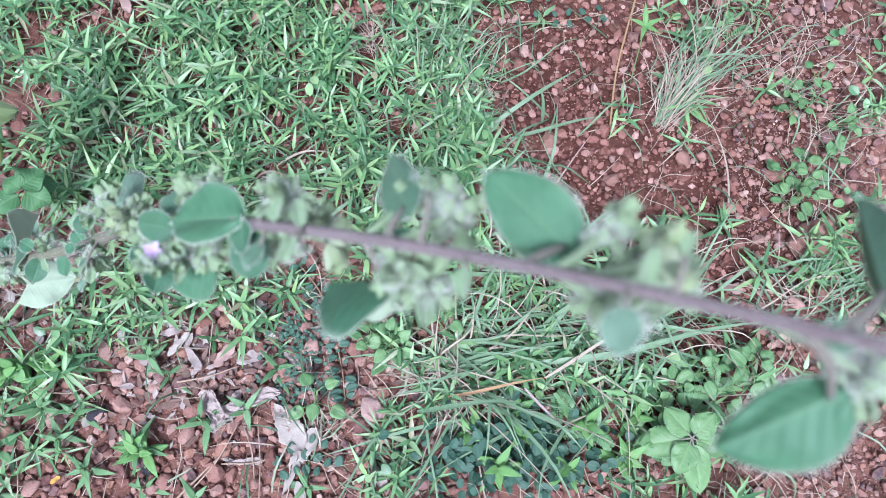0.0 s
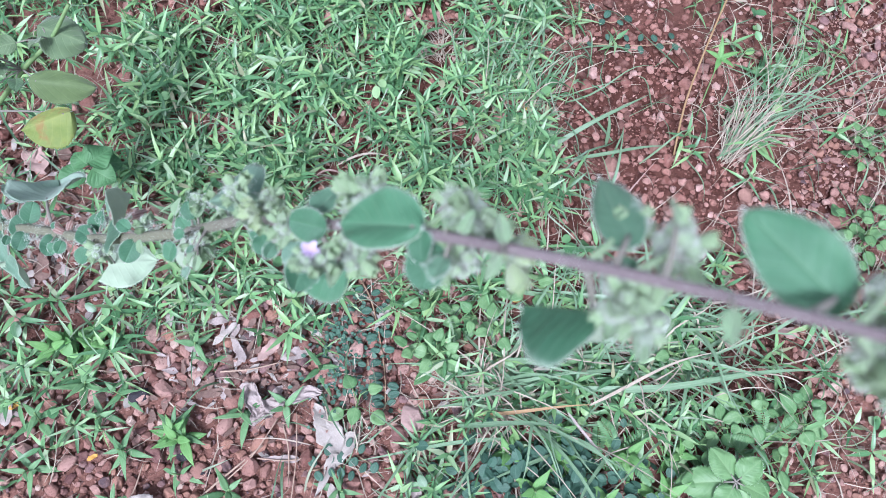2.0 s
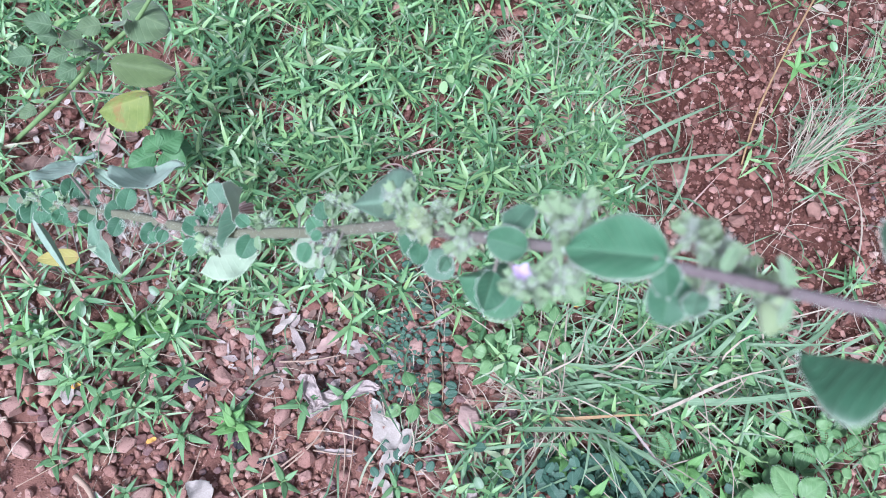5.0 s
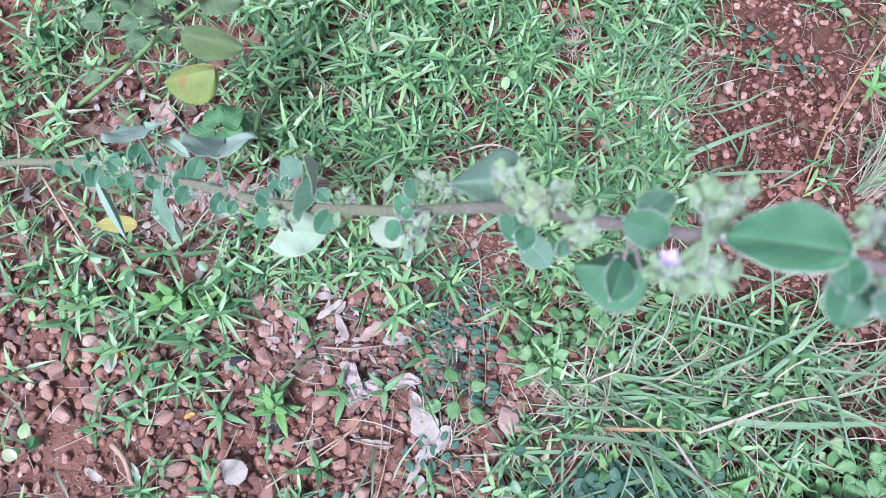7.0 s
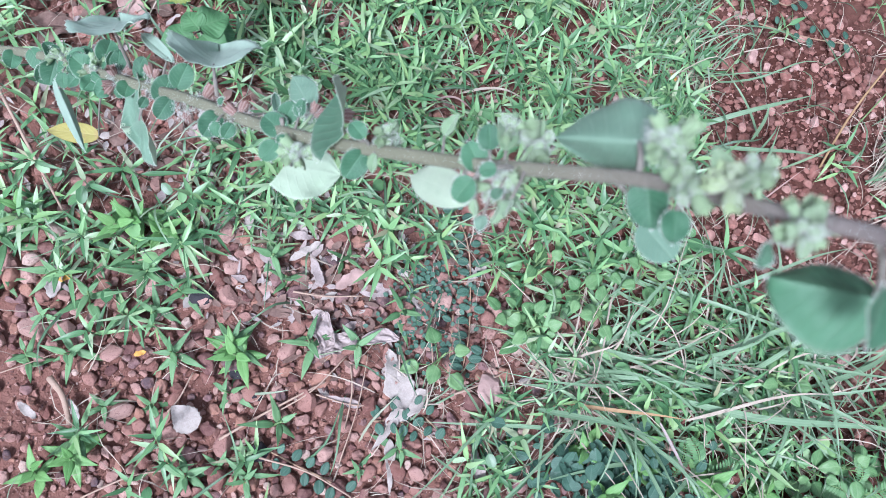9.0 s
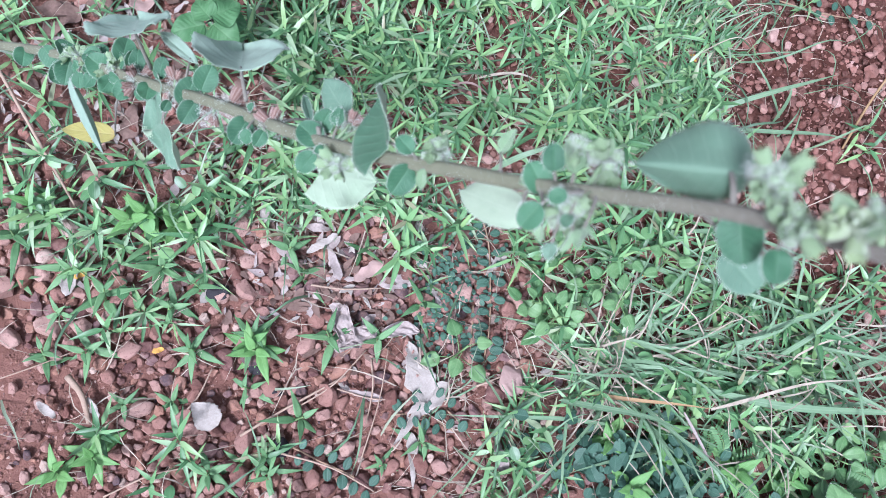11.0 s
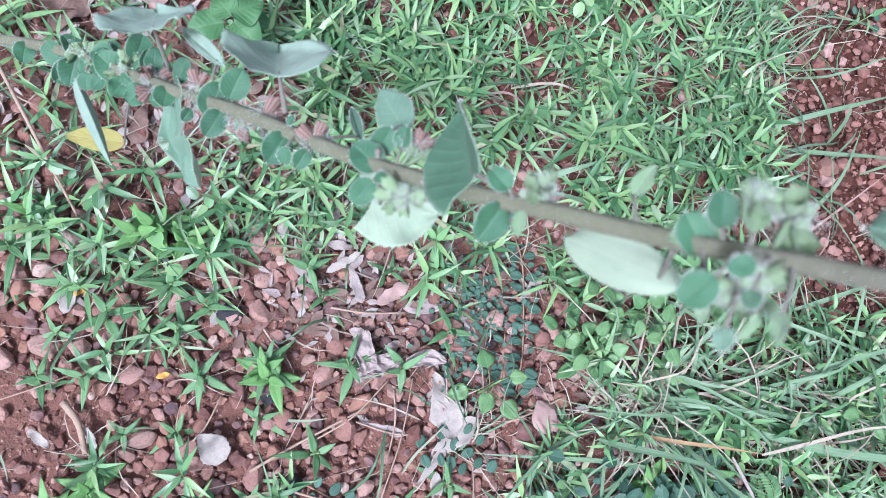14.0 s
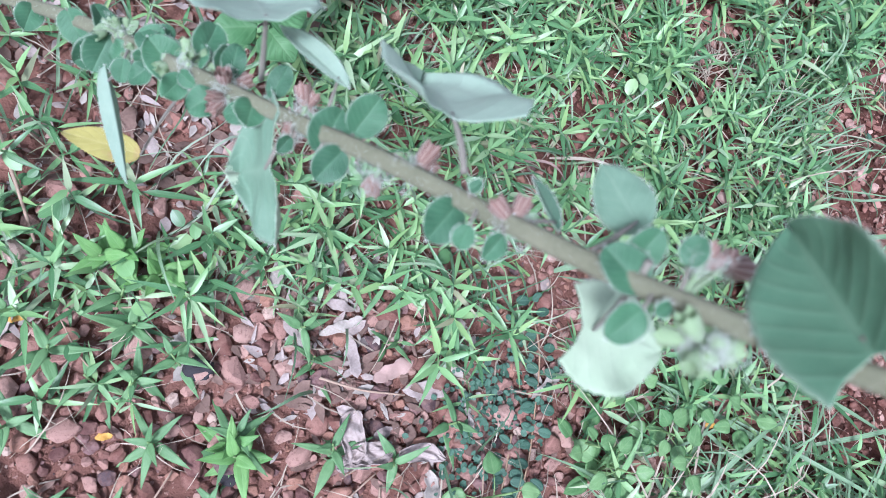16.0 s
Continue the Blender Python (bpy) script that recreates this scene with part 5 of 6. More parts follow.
stars = [herb("lance_leaved_herb", "small green herb with narrow lance-shaped leaves", "herb", rr.choice((6, 7, 8)), 0.046, 0.0120, "lance", rr.uniform(0.03, 0.05), "lance-leaved herbs on the gravel") for _ in range(5)]
STARS = [(-0.359, -0.039), (-0.299, -0.089), (-0.252, -0.077), (-0.181, 0.023), (-0.151, -0.027), (-0.077, 0.058), (-0.026, 0.099), (-0.095, -0.047), (-0.315, -0.145), (-0.479, 0.001), (-0.332, 0.075), (-0.253, 0.066), (-0.148, 0.127), (-0.242, -0.005), (-0.306, 0.014), (-0.288, 0.048), (-0.174, -0.136), (-0.146, -0.115), (-0.103, -0.108), (0.057, -0.019), (-0.096, 0.191), (-0.183, 0.157), (-0.384, 0.069), (-0.433, 0.042), (-0.413, -0.014), (-0.374, 0.016), (0.005, 0.145), (0.027, -0.063), (-0.498, 0.049), (-0.297, 0.138), (-0.404, -0.084), (-0.344, 0.080)]
plant_out(stars, STARS, 0.0, 0.62, 1.12, 24)
lush = [herb("lush_herb", "bright green herb with soft pointed leaves", "herb_light", 8, 0.042, 0.017, "lance", 0.045, "lush herbs", (5, 60)) for _ in range(2)]
plant_out(lush, [(-0.327, -0.202), (-0.359, 0.145), (-0.494, 0.097), (-0.180, 0.022), (-0.371, 0.142), (-0.312, -0.159), (-0.159, 0.024), (-0.333, 0.126)])
broads = [herb("ovate_herb", "light green herb with ovate leaves", "broad", rr.choice((5, 6, 7)), 0.031, 0.021, "round", rr.uniform(0.04, 0.09), "ovate herbs among the grass", (-5, 25), 8, 0.12, 137.5, 0.022) for _ in range(4)]
plant_out(broads, [(0.262, 0.314), (0.324, 0.320), (0.224, 0.263), (0.188, 0.180), (0.265, 0.244), (0.154, 0.261), (0.143, 0.203), (0.181, 0.181), (0.070, 0.089), (0.181, 0.193), (0.546, 0.235), (0.610, 0.148), (0.679, 0.163), (0.574, 0.111), (0.890, 0.649), (0.883, 0.695), (0.933, 0.715), (0.843, 0.513), (0.891, 0.486), (0.938, 0.546), (0.853, 0.460), (0.974, 0.629)])
bigs = [herb("broad_herb", "tall green herb with broad leaves", "broad", 6, 0.038, 0.029, "round", rr.uniform(0.06, 0.10), "broad herbs", (-5, 28), 10, 0.15, 137.5, 0.022) for _ in range(3)]
plant_out(bigs, [(0.677, 0.087), (0.588, 0.051), (0.752, 0.174), (0.652, 0.161), (0.631, 0.059), (0.742, 0.168)])

toothed_herb = thing("toothed_herb", (0.622, 0.056, 0.000), "light green herb with pointed toothed leaves", "plant")
part("stem", tube(Pile(), arc((0.618, 0.050, -0.008), (0.622, 0.056, 0.085), 0.0, 5), [0.0022, 0.0016], 7), ["green_stem"], toothed_herb)
folded_leaf(toothed_herb, (0.618, 0.061, 0.086), (0.587, 0.098, 0.090), (0.623, 0.088, 0.091), (0.591, 0.060, 0.091), 'broad', 'ovate', (0.622, 0.056, 0.085), 0.10, 0.12)
folded_leaf(toothed_herb, (0.626, 0.060, 0.087), (0.654, 0.089, 0.100), (0.651, 0.056, 0.095), (0.621, 0.085, 0.095), 'broad', 'ovate', (0.622, 0.056, 0.085), 0.10, 0.12)
folded_leaf(toothed_herb, (0.619, 0.050, 0.085), (0.597, 0.007, 0.085), (0.592, 0.045, 0.089), (0.632, 0.024, 0.089), 'broad', 'ovate', (0.622, 0.056, 0.085), 0.10, 0.12)
folded_leaf(toothed_herb, (0.624, 0.047, 0.083), (0.636, -0.021, 0.070), (0.604, 0.019, 0.083), (0.652, 0.027, 0.083), 'broad', 'ovate', (0.622, 0.056, 0.085), 0.10, 0.12)
folded_leaf(toothed_herb, (0.613, 0.055, 0.082), (0.544, 0.046, 0.060), (0.586, 0.077, 0.078), (0.592, 0.027, 0.078), 'broad', 'ovate', (0.622, 0.056, 0.085), 0.10, 0.12)
folded_leaf(toothed_herb, (0.630, 0.054, 0.083), (0.682, 0.040, 0.070), (0.643, 0.030, 0.083), (0.653, 0.068, 0.083), 'broad', 'ovate', (0.622, 0.056, 0.085), 0.10, 0.12)
plant_out(lush, [(0.30, 0.060), (0.345, 0.018), (0.40, 0.055), (0.445, 0.015), (0.48, 0.075), (0.53, 0.030), (0.56, 0.090), (0.37, 0.095)], 0.0, 0.9, 1.3)

# ---- creepers with round leaves ----
RUNNERS = [
    [(0.027, 0.322), (0.066, 0.273), (0.091, 0.212), (0.109, 0.150), (0.116, 0.103)],
    [(0.079, 0.173), (0.089, 0.134), (0.098, 0.096)],
    [(0.033, 0.048), (0.079, 0.033), (0.108, 0.020)],
    [(-0.084, -0.079), (-0.044, -0.084), (-0.003, -0.088), (0.032, -0.098)],
    [(0.160, 0.038), (0.201, 0.013), (0.225, -0.010)],
    [(0.296, 0.054), (0.341, 0.046), (0.393, 0.040)],
    [(0.377, 0.820), (0.474, 0.825), (0.560, 0.848)],
    [(0.373, 0.897), (0.429, 0.867), (0.461, 0.898)],
    [(0.251, -0.016), (0.290, 0.020), (0.339, 0.022)],
    [(0.024, 0.001), (0.065, 0.013), (0.117, 0.003)],
    [(0.293, 0.022), (0.352, 0.037), (0.413, 0.027)],
]
for way in RUNNERS:
    line = smooth_line([(x, y, rise(x, y) + 0.011) for x, y in way], 8)
    vine = thing("round_leaved_creeper", line[0], "low creeper with paired dark blue-green oval leaves on a pale runner", "plant", "creepers on the gravel")
    part("runner", tube(Pile(), line, [0.0013, 0.0010], 5), ["runner"], vine)
    span = float(np.linalg.norm(np.diff(line, axis=0), axis=1).sum())
    pairs = max(4, int(span / (0.018 if way[0][1] < 0.6 else 0.030)))
    for q in range(pairs):
        i = min(len(line) - 2, int((q + 0.5) / pairs * len(line)))
        d = Vector(line[i + 1] - line[i])
        d.z = 0
        d.normalize()
        for hand in (-1, 1):
            if rr.random() < 0.12:
                continue
            side = Vector((d.y, -d.x, 0)) * hand
            long = rr.uniform(0.0135, 0.0195)
            at = Vector(line[i]) + side * 0.003 + Vector((0, 0, 0.004 + rr.uniform(0, 0.006)))
            way_to = (side + d * rr.uniform(-0.4, 0.5) + Vector((0, 0, rr.uniform(-0.05, 0.3)))).normalized()
            pile = Pile()
            solid_blade(pile, aim(at, at + way_to, (0, 0, 1)), long, long * rr.uniform(0.62, 0.8), "oval", 8, 4, 0.0003, (0, 0), fold=rr.uniform(0.05, 0.25), droop=0.08, rng=rr)
            part("leaf", pile, ["creeper"], vine)

tiny = Pile()
for _ in range(380):
    x, y = rr.gauss(0.045, 0.03), rr.gauss(0.185, 0.05)
    long = rr.uniform(0.005, 0.010)
    v, f, c = blade(long, long * 0.75, "oval", 4, 2, 0.2, 0.1, rng=rr)
    tiny.add(v, f, 0, c, flat_turn(x, y, rr.uniform(0.008, 0.022), None, 30))
tagged(part("tiny_creeper", tiny, ["creeper"]), "mat of tiny round dark green leaves", "plant", kind="stuff")
shade = Pile()
for _ in range(260):
    x, y = rr.gauss(0.37, 0.08), rr.gauss(0.035, 0.032)
    long = rr.uniform(0.012, 0.024)
    v, f, c = blade(long, long * 0.75, "oval", 5, 4, 0.2, 0.1, rng=rr)
    shade.add(v, f, 0, c, flat_turn(x, y, rr.uniform(0.006, 0.055), None, 38))
tagged(part("shaded_creeper", shade, ["creeper"]), "dense dark green round leaves under the tussock", "plant", kind="stuff")


# ---- grasses ----
def grassy(x, y):
    """How thickly the short grass stands."""
    d = 1.0
    if y < 0.22 + 0.05 * noise.noise(Vector((x * 8, 1, 1))) and x < 0.16:
        d = 0.11
    elif y < 0.36 and x < 0.0:
        d = 0.85
    if x > 0.36 and y > 0.40:
        d = 0.10
    if x > 0.18 and y < 0.42:
        d = 0.60
    if 0.22 < x < 0.52 and y < 0.095:
        d = 0.05
    if 0.15 < x < 0.36 and 0.14 < y < 0.34:
        d = 0.36
    if x > 0.60:
        d = min(d, 0.3)
    if x < -0.27 and 0.08 < y < 0.42:
        d = 0.28
    if x < -0.40 and y >= 0.42:
        d = 0.55
    tufts = 0.78 + 0.8 * noise.noise(Vector((x * 13, y * 13, 7.0))) + 0.5 * noise.noise(Vector((x * 34, y * 34, 9.0)))
    return d * (1.0 - bare(x, y)) * min(1.0, max(0.22, tufts)) + 0.005


def sprig(rng, leaves, long, wide, tall):
    """A leafy shoot of the short broad-bladed grass."""
    pile = Pile()
    lean = np.array((rng.uniform(-0.35, 0.35), rng.uniform(-0.35, 0.35), 1.0)) * tall
    tube(pile, arc((0, 0, -0.004), lean, 0.0, 3), [0.0010, 0.0007], 4)
    yaw0 = rng.uniform(0, 6.28)
    for q in range(leaves):
        s = (q + 0.6) / leaves
        at = Vector(lean * (0.40 + 0.60 * s))
        yaw = yaw0 + q * 2.4 + rng.uniform(-0.4, 0.4)
        up = radians(2 + 58 * s**2 + rng.uniform(-10, 10))
        way = Vector((math.cos(yaw) * math.cos(up), math.sin(yaw) * math.cos(up), math.sin(up)))
        v, f, c = blade(long * rng.uniform(0.7, 1.15) * (1 - 0.25 * s), wide * rng.uniform(0.8, 1.2), "lance", 5, 2, rng.uniform(0.08, 0.35), rng.uniform(0.05, 0.4), rng=rng)
        pile.add(v, f, 0, c, aim(at, at + way, (0, 0, 1)))
    return pile


sprigs = [sprig(rr, rr.choice((6, 7, 8, 9)), rr.uniform(0.040, 0.062), rr.uniform(0.0046, 0.0078), rr.uniform(0.02, 0.07)) for _ in range(18)]
sprigs = [(np.concatenate(s.v), s.f, np.concatenate(s.c)) for s in sprigs]
turf = Pile()
for _ in range(10000):
    x, y = rr.uniform(-0.95, 1.25), rr.uniform(-0.40, 1.25)
    if rr.random() < grassy(x, y):
        v, f, c = rr.choice(sprigs)
        turf.add(v, f, 0, c, flat_turn(x, y, 0.0, None, 22, rr.uniform(0.65, 1.2)))
clover = Pile()
for _ in range(1500):
    x, y = rr.uniform(-0.85, 1.1), rr.uniform(-0.3, 1.1)
    edge = 0.35 if 0.2 < x < 0.42 and y > 0.40 else 0.12
    if rr.random() > edge * (1.0 - bare(x, y)):
        continue
    for q in range(rr.choice((2, 3, 4, 5))):
        long = rr.uniform(0.012, 0.026)
        v, f, c = blade(long, long * rr.uniform(0.55, 0.8), "oval", 6, 4, 0.12, 0.15, rng=rr)
        clover.add(v, f, 0, c, flat_turn(x + rr.gauss(0, 0.007), y + rr.gauss(0, 0.007), rr.uniform(0.015, 0.05), None, 26))
tagged(part("small_round_weeds", clover, ["grass"]), "small round-leaved weeds mixed into the grass", "plant", kind="stuff")
thin = []
for _ in range(6):
    pile = Pile()
    for q in range(6):
        yaw, up = q * 1.05 + rr.uniform(-0.4, 0.4), rr.uniform(0.2, 0.9)
        v, f, c = blade(rr.uniform(0.04, 0.06), 0.010, "lance", 3, 2, 0.2, 0.2, rng=rr)
        pile.add(v, f, 0, c, aim((0, 0, 0.02), (math.cos(yaw) * math.cos(up), math.sin(yaw) * math.cos(up), 0.02 + math.sin(up)), (0, 0, 1)))
    thin.append((np.concatenate(pile.v), pile.f, np.concatenate(pile.c)))
for _ in range(9000):
    x, y = rr.gauss(0.15, 1.25), rr.gauss(0.4, 1.25)
    inside = -0.95 < x < 1.25 and -0.40 < y < 1.25
    if inside or rr.random() > 0.75 + 1.3 * noise.noise(Vector((x * 1.7, y * 1.7, 2.0))):
        continue
    v, f, c = rr.choice(thin)
    turf.add(v, f, 0, c, flat_turn(x, y, 0.0, None, 22, rr.uniform(0.9, 1.6)))
tagged(part("short_grass", turf, ["grass"]), "carpet of short bright green grass shoots", "grass", kind="stuff")


def long_blade(pile, a, b, width, rise_by, slot, rng, rows=8, bend=0.07):
    """An arching grass blade from a to b."""
    line = arc(a, b, rise_by, rows)
    d = np.array(b, float) - np.array(a, float)
    bow = rng.gauss(0, bend) * np.sin(np.pi * np.linspace(0, 1, rows + 1)) + rng.gauss(0, bend / 2) * np.sin(2 * np.pi * np.linspace(0, 1, rows + 1))
    line = line + bow[:, None] * np.array((d[1], -d[0], 0.0))
    side = np.array((d[1], -d[0], 0.0))
    side = side / (np.linalg.norm(side) + 1e-9)
    tilt = np.array((0, 0, rng.uniform(-0.5, 0.5)))
    u = np.linspace(0, 1, rows + 1)
    w = half_width("grass", u) * width / 2
    pts, chart = [], []
    for p, h, s in zip(line, w, u):
        for v in (-1, 0, 1):
            pts.append(p + (side + tilt) * h * v + np.array((0, 0, 0.25 * h * abs(v))))
            chart.append((s, (v + 1) / 2))
    pile.add(pts, [(r * 3 + c, r * 3 + c + 1, r * 3 + c + 4, r * 3 + c + 3) for r in range(rows) for c in range(2)], slot, np.array(chart))


def single_blade(name, label, a, b, width, rise_by, skin):
    pile = Pile()
    long_blade(pile, a, b, width, rise_by, 0, rr, 12, 0.025)
    tagged(part(name, pile, [skin]), label, "grass blade")


def tussock(name, label, at, count, reach, heading, spread_by, height, dry, width=0.004, loose=0.018):
    """A tuft of long blades that lean over towards a heading (degrees)."""
    top = thing(name, (at[0], at[1], rise(*at)), label, "grass")
    for q in range(count):
        yaw = radians(heading + rr.gauss(0, spread_by))
        a = (at[0] + rr.gauss(0, loose), at[1] + rr.gauss(0, loose), rise(*at))
        far = reach * rr.uniform(0.35, 1.1)
        b = (a[0] + math.cos(yaw) * far, a[1] + math.sin(yaw) * far, rise(*at) + height * rr.uniform(0.1, 1.0))
        pile = Pile()
        straw = rr.random() < dry
        long_blade(pile, a, b, width * rr.uniform(0.6, 1.3) * (0.55 if straw else 1.0), height * rr.uniform(0.1, 0.6), 0, rr)
        part("blade", pile, ["straw" if straw else "blade"], top, "bleached dry blade" if straw else "")
    return top


tussock("grass_tussock", "sprawling tussock of grey-green and straw-coloured blades", (0.278, 0.150), 40, 0.33, 0, 60, 0.09, 0.42, 0.0052, 0.025)
tussock("dry_grass_tuft", "bleached broken stubble at the heart of the tussock", (0.275, 0.145), 60, 0.11, 20, 150, 0.06, 0.9, 0.0050, 0.022)
tussock("grass_tussock", "grey-green grass tussock beside ovate herbs", (0.42, 0.22), 60, 0.22, 15, 100, 0.09, 0.3, 0.0050, 0.06)
tussock("grass_tussock", "loose tussock of green blades on red soil", (0.60, 0.24), 50, 0.22, 30, 90, 0.09, 0.35, 0.0050, 0.06)
tussock("dry_grass_tuft", "tuft of pale dry grass on red soil", (0.642, 0.612), 54, 0.17, 56, 24, 0.10, 0.75, 0.0030, 0.008)
tussock("dry_grass_tuft", "loose grey straw fallen beside the dry tuft", (0.66, 0.66), 40, 0.13, 40, 80, 0.03, 0.95, 0.0028, 0.035)
tussock("dry_grass_tuft", "greenish tuft of fine grass behind the dry one", (0.70, 0.72), 46, 0.20, 55, 45, 0.09, 0.4, 0.0030, 0.04)
tussock("dry_grass_tuft", "matted brown tuft of dead grass in the turf", (0.128, 0.75), 60, 0.09, 100, 80, 0.04, 0.95, 0.003)
tussock("grass_tussock", "thin upright grass at the edge of the bare soil", (0.27, 0.70), 90, 0.15, 90, 60, 0.09, 0.3, 0.003, 0.05)
tussock("dry_grass_tuft", "small tuft of dry stalks on gravel", (0.06, 0.03), 36, 0.11, 60, 70, 0.03, 0.7, 0.003)
tussock("grass_tussock", "grass tussock near a half-buried rock", (0.86, 0.30), 50, 0.16, 60, 90, 0.06, 0.35, 0.004, 0.04)
tussock("grass_tussock", "pale grass blades beside open red soil", (0.30, 0.52), 60, 0.13, 40, 120, 0.05, 0.4, 0.003, 0.06)

tussock("grass_tussock", "thin pale tuft of grass on dry soil", (0.90, 0.72), 40, 0.16, 60, 70, 0.07, 0.6, 0.0032, 0.05)
tussock("grass_tussock", "thin pale tuft of grass on dry soil", (0.98, 0.58), 36, 0.15, 100, 80, 0.07, 0.55, 0.0032, 0.05)

for q in range(46):
    x, y = rr.uniform(0.22, 0.72), rr.uniform(0.10, 0.38)
    yaw, far = radians(rr.choice((0, 180)) + rr.gauss(12, 32)), rr.uniform(0.10, 0.26)
    a, b = (x, y, rise(x, y) + rr.uniform(0.0, 0.03)), (x + math.cos(yaw) * far, y + math.sin(yaw) * far, rise(x, y) + rr.uniform(0.02, 0.07))
    dry = rr.random() < 0.3
    single_blade("long_grass_blade", "long dry straw blade among herbs" if dry else "long grey-green grass blade among herbs", a, b, rr.uniform(0.0015, 0.0028) if dry else rr.uniform(0.004, 0.0085), rr.uniform(0.0, 0.02), "straw" if dry else "blade")

litter = Pile()
for _ in range(3000):
    x, y = rr.uniform(-0.75, 1.1), rr.uniform(-0.3, 1.1)
    if y < 0.2 and x < 0.1 and rr.random() < 0.65:
        continue
    if 0.7 * x + y > 0.62 and rr.random() < 0.75 * bare(x, y):
        continue
    yaw, far = rr.uniform(0, 6.28), rr.uniform(0.03, 0.11)
    dx, dy = math.cos(yaw) * far, math.sin(yaw) * far
    long_blade(litter, (x, y, rise(x, y) + 0.004), (x + dx, y + dy, rise(x + dx, y + dy) + rr.uniform(0.004, 0.034)), rr.uniform(0.0007, 0.0021), rr.uniform(0.0, 0.012), 0, rr, 5)
tagged(part("straw_litter", litter, ["straw"]), "scattered straw and dry grass bits", "litter", kind="stuff")
wisps = Pile()
for _ in range(3600):
    x, y = rr.uniform(-0.8, 1.15), rr.uniform(-0.3, 1.15)
    if rr.random() > grassy(x, y) * 0.8 + 0.08:
        continue
    yaw, far = rr.uniform(0, 6.28), rr.uniform(0.05, 0.12)
    long_blade(wisps, (x, y, rise(x, y)), (x + math.cos(yaw) * far, y + math.sin(yaw) * far, rise(x, y) + rr.uniform(0.01, 0.06)), rr.uniform(0.0014, 0.0042), rr.uniform(0.01, 0.04), 0, rr, 6)
tagged(part("grass_wisps", wisps, ["blade"]), "loose narrow grass blades", "grass", kind="stuff")


single_blade("long_grass_blade", "long grey-green blade over bare soil", (0.308, 0.564, 0.0), (0.50, 0.70, 0.05), 0.008, 0.035, "blade")
single_blade("long_grass_blade", "upright green blade at the edge of bare soil", (0.42, 0.47, 0.0), (0.45, 0.62, 0.06), 0.006, 0.02, "blade")
single_blade("dry_grass_stalk", "pinkish dry grass stalk on red soil", (0.430, 0.45, 0.0), (0.52, 0.584, 0.03), 0.0035, 0.01, "dead_pink")
single_blade("long_grass_blade", "pale arching blade on red soil", (0.756, 0.44, 0.0), (0.70, 0.62, 0.07), 0.005, 0.03, "straw")
single_blade("dry_grass_stalk", "long straw lying across the tussock", (0.413, 0.139, 0.07), (0.61, 0.245, 0.08), 0.0050, 0.004, "straw")
single_blade("dry_grass_stalk", "brown lower half of a long dry stalk", (0.262, 0.110, 0.03), (0.420, 0.141, 0.07), 0.0055, 0.006, "stalk")
single_blade("dry_grass_stalk", "thin bent straw beside the broad blade", (0.484, 0.161, 0.06), (0.575, 0.108, 0.04), 0.0024, 0.01, "straw")
single_blade("dry_grass_stalk", "bent grey straw hanging over dark creepers", (0.383, 0.125, 0.06), (0.462, 0.050, 0.03), 0.0040, 0.02, "dead")
single_blade("long_grass_blade", "long grey-green blade reaching from the tussock", (0.225, 0.088, 0.04), (0.395, 0.098, 0.07), 0.0085, 0.02, "blade")
single_blade("long_grass_blade", "upward leaning blade of the tussock", (0.42, 0.20, 0.03), (0.60, 0.40, 0.10), 0.0075, 0.02, "blade")
single_blade("long_grass_blade", "upward leaning blade of the tussock", (0.50, 0.24, 0.03), (0.58, 0.36, 0.10), 0.008, 0.02, "blade")
single_blade("long_grass_blade", "broad green blade lying across herbs", (0.405, 0.164, 0.06), (0.780, 0.238, 0.08), 0.0105, 0.012, "blade")
single_blade("long_grass_blade", "long green stalk over the tussock", (0.324, 0.32, 0.02), (0.72, 0.27, 0.06), 0.005, 0.03, "blade")
single_blade("long_grass_blade", "green blade lying over gravel", (0.30, 0.08, 0.03), (0.08, 0.02, 0.02), 0.006, 0.02, "blade")
single_blade("long_grass_blade", "pale green blade in the turf", (-0.36, 0.60, 0.02), (-0.20, 0.585, 0.04), 0.006, 0.02, "blade")

single_blade("dry_grass_stalk", "arched pinkish dry blade in the turf", (-0.058, 0.457, 0.020), (0.018, 0.463, 0.020), 0.0045, 0.035, "dead_pink")
single_blade("dry_grass_stalk", "arched tan dry blade over brown stones", (-0.023, 0.488, 0.020), (0.082, 0.512, 0.025), 0.0042, 0.035, "straw")
single_blade("dry_grass_stalk", "thin upright dry stalk among brown stones", (0.046, 0.391, 0.010), (-0.002, 0.426, 0.050), 0.0026, 0.01, "dead_pink")
single_blade("dry_grass_stalk", "thin upright dry stalk among brown stones", (0.068, 0.418, 0.010), (0.014, 0.439, 0.050), 0.0024, 0.01, "straw")
single_blade("long_grass_blade", "broad pale blade leaning out of the turf", (0.042, 0.363, 0.020), (0.123, 0.428, 0.060), 0.0085, 0.02, "blade")
single_blade("long_grass_blade", "broad pale blade leaning out of the turf", (0.154, 0.380, 0.020), (0.035, 0.345, 0.050), 0.0085, 0.015, "blade")
single_blade("long_grass_blade", "narrow green blade lying over bare soil", (0.376, 0.566, 0.020), (0.543, 0.607, 0.040), 0.007, 0.02, "blade")
single_blade("long_grass_blade", "green blade standing at the edge of bare soil", (0.430, 0.600, 0.020), (0.416, 0.630, 0.080), 0.007, 0.01, "blade")

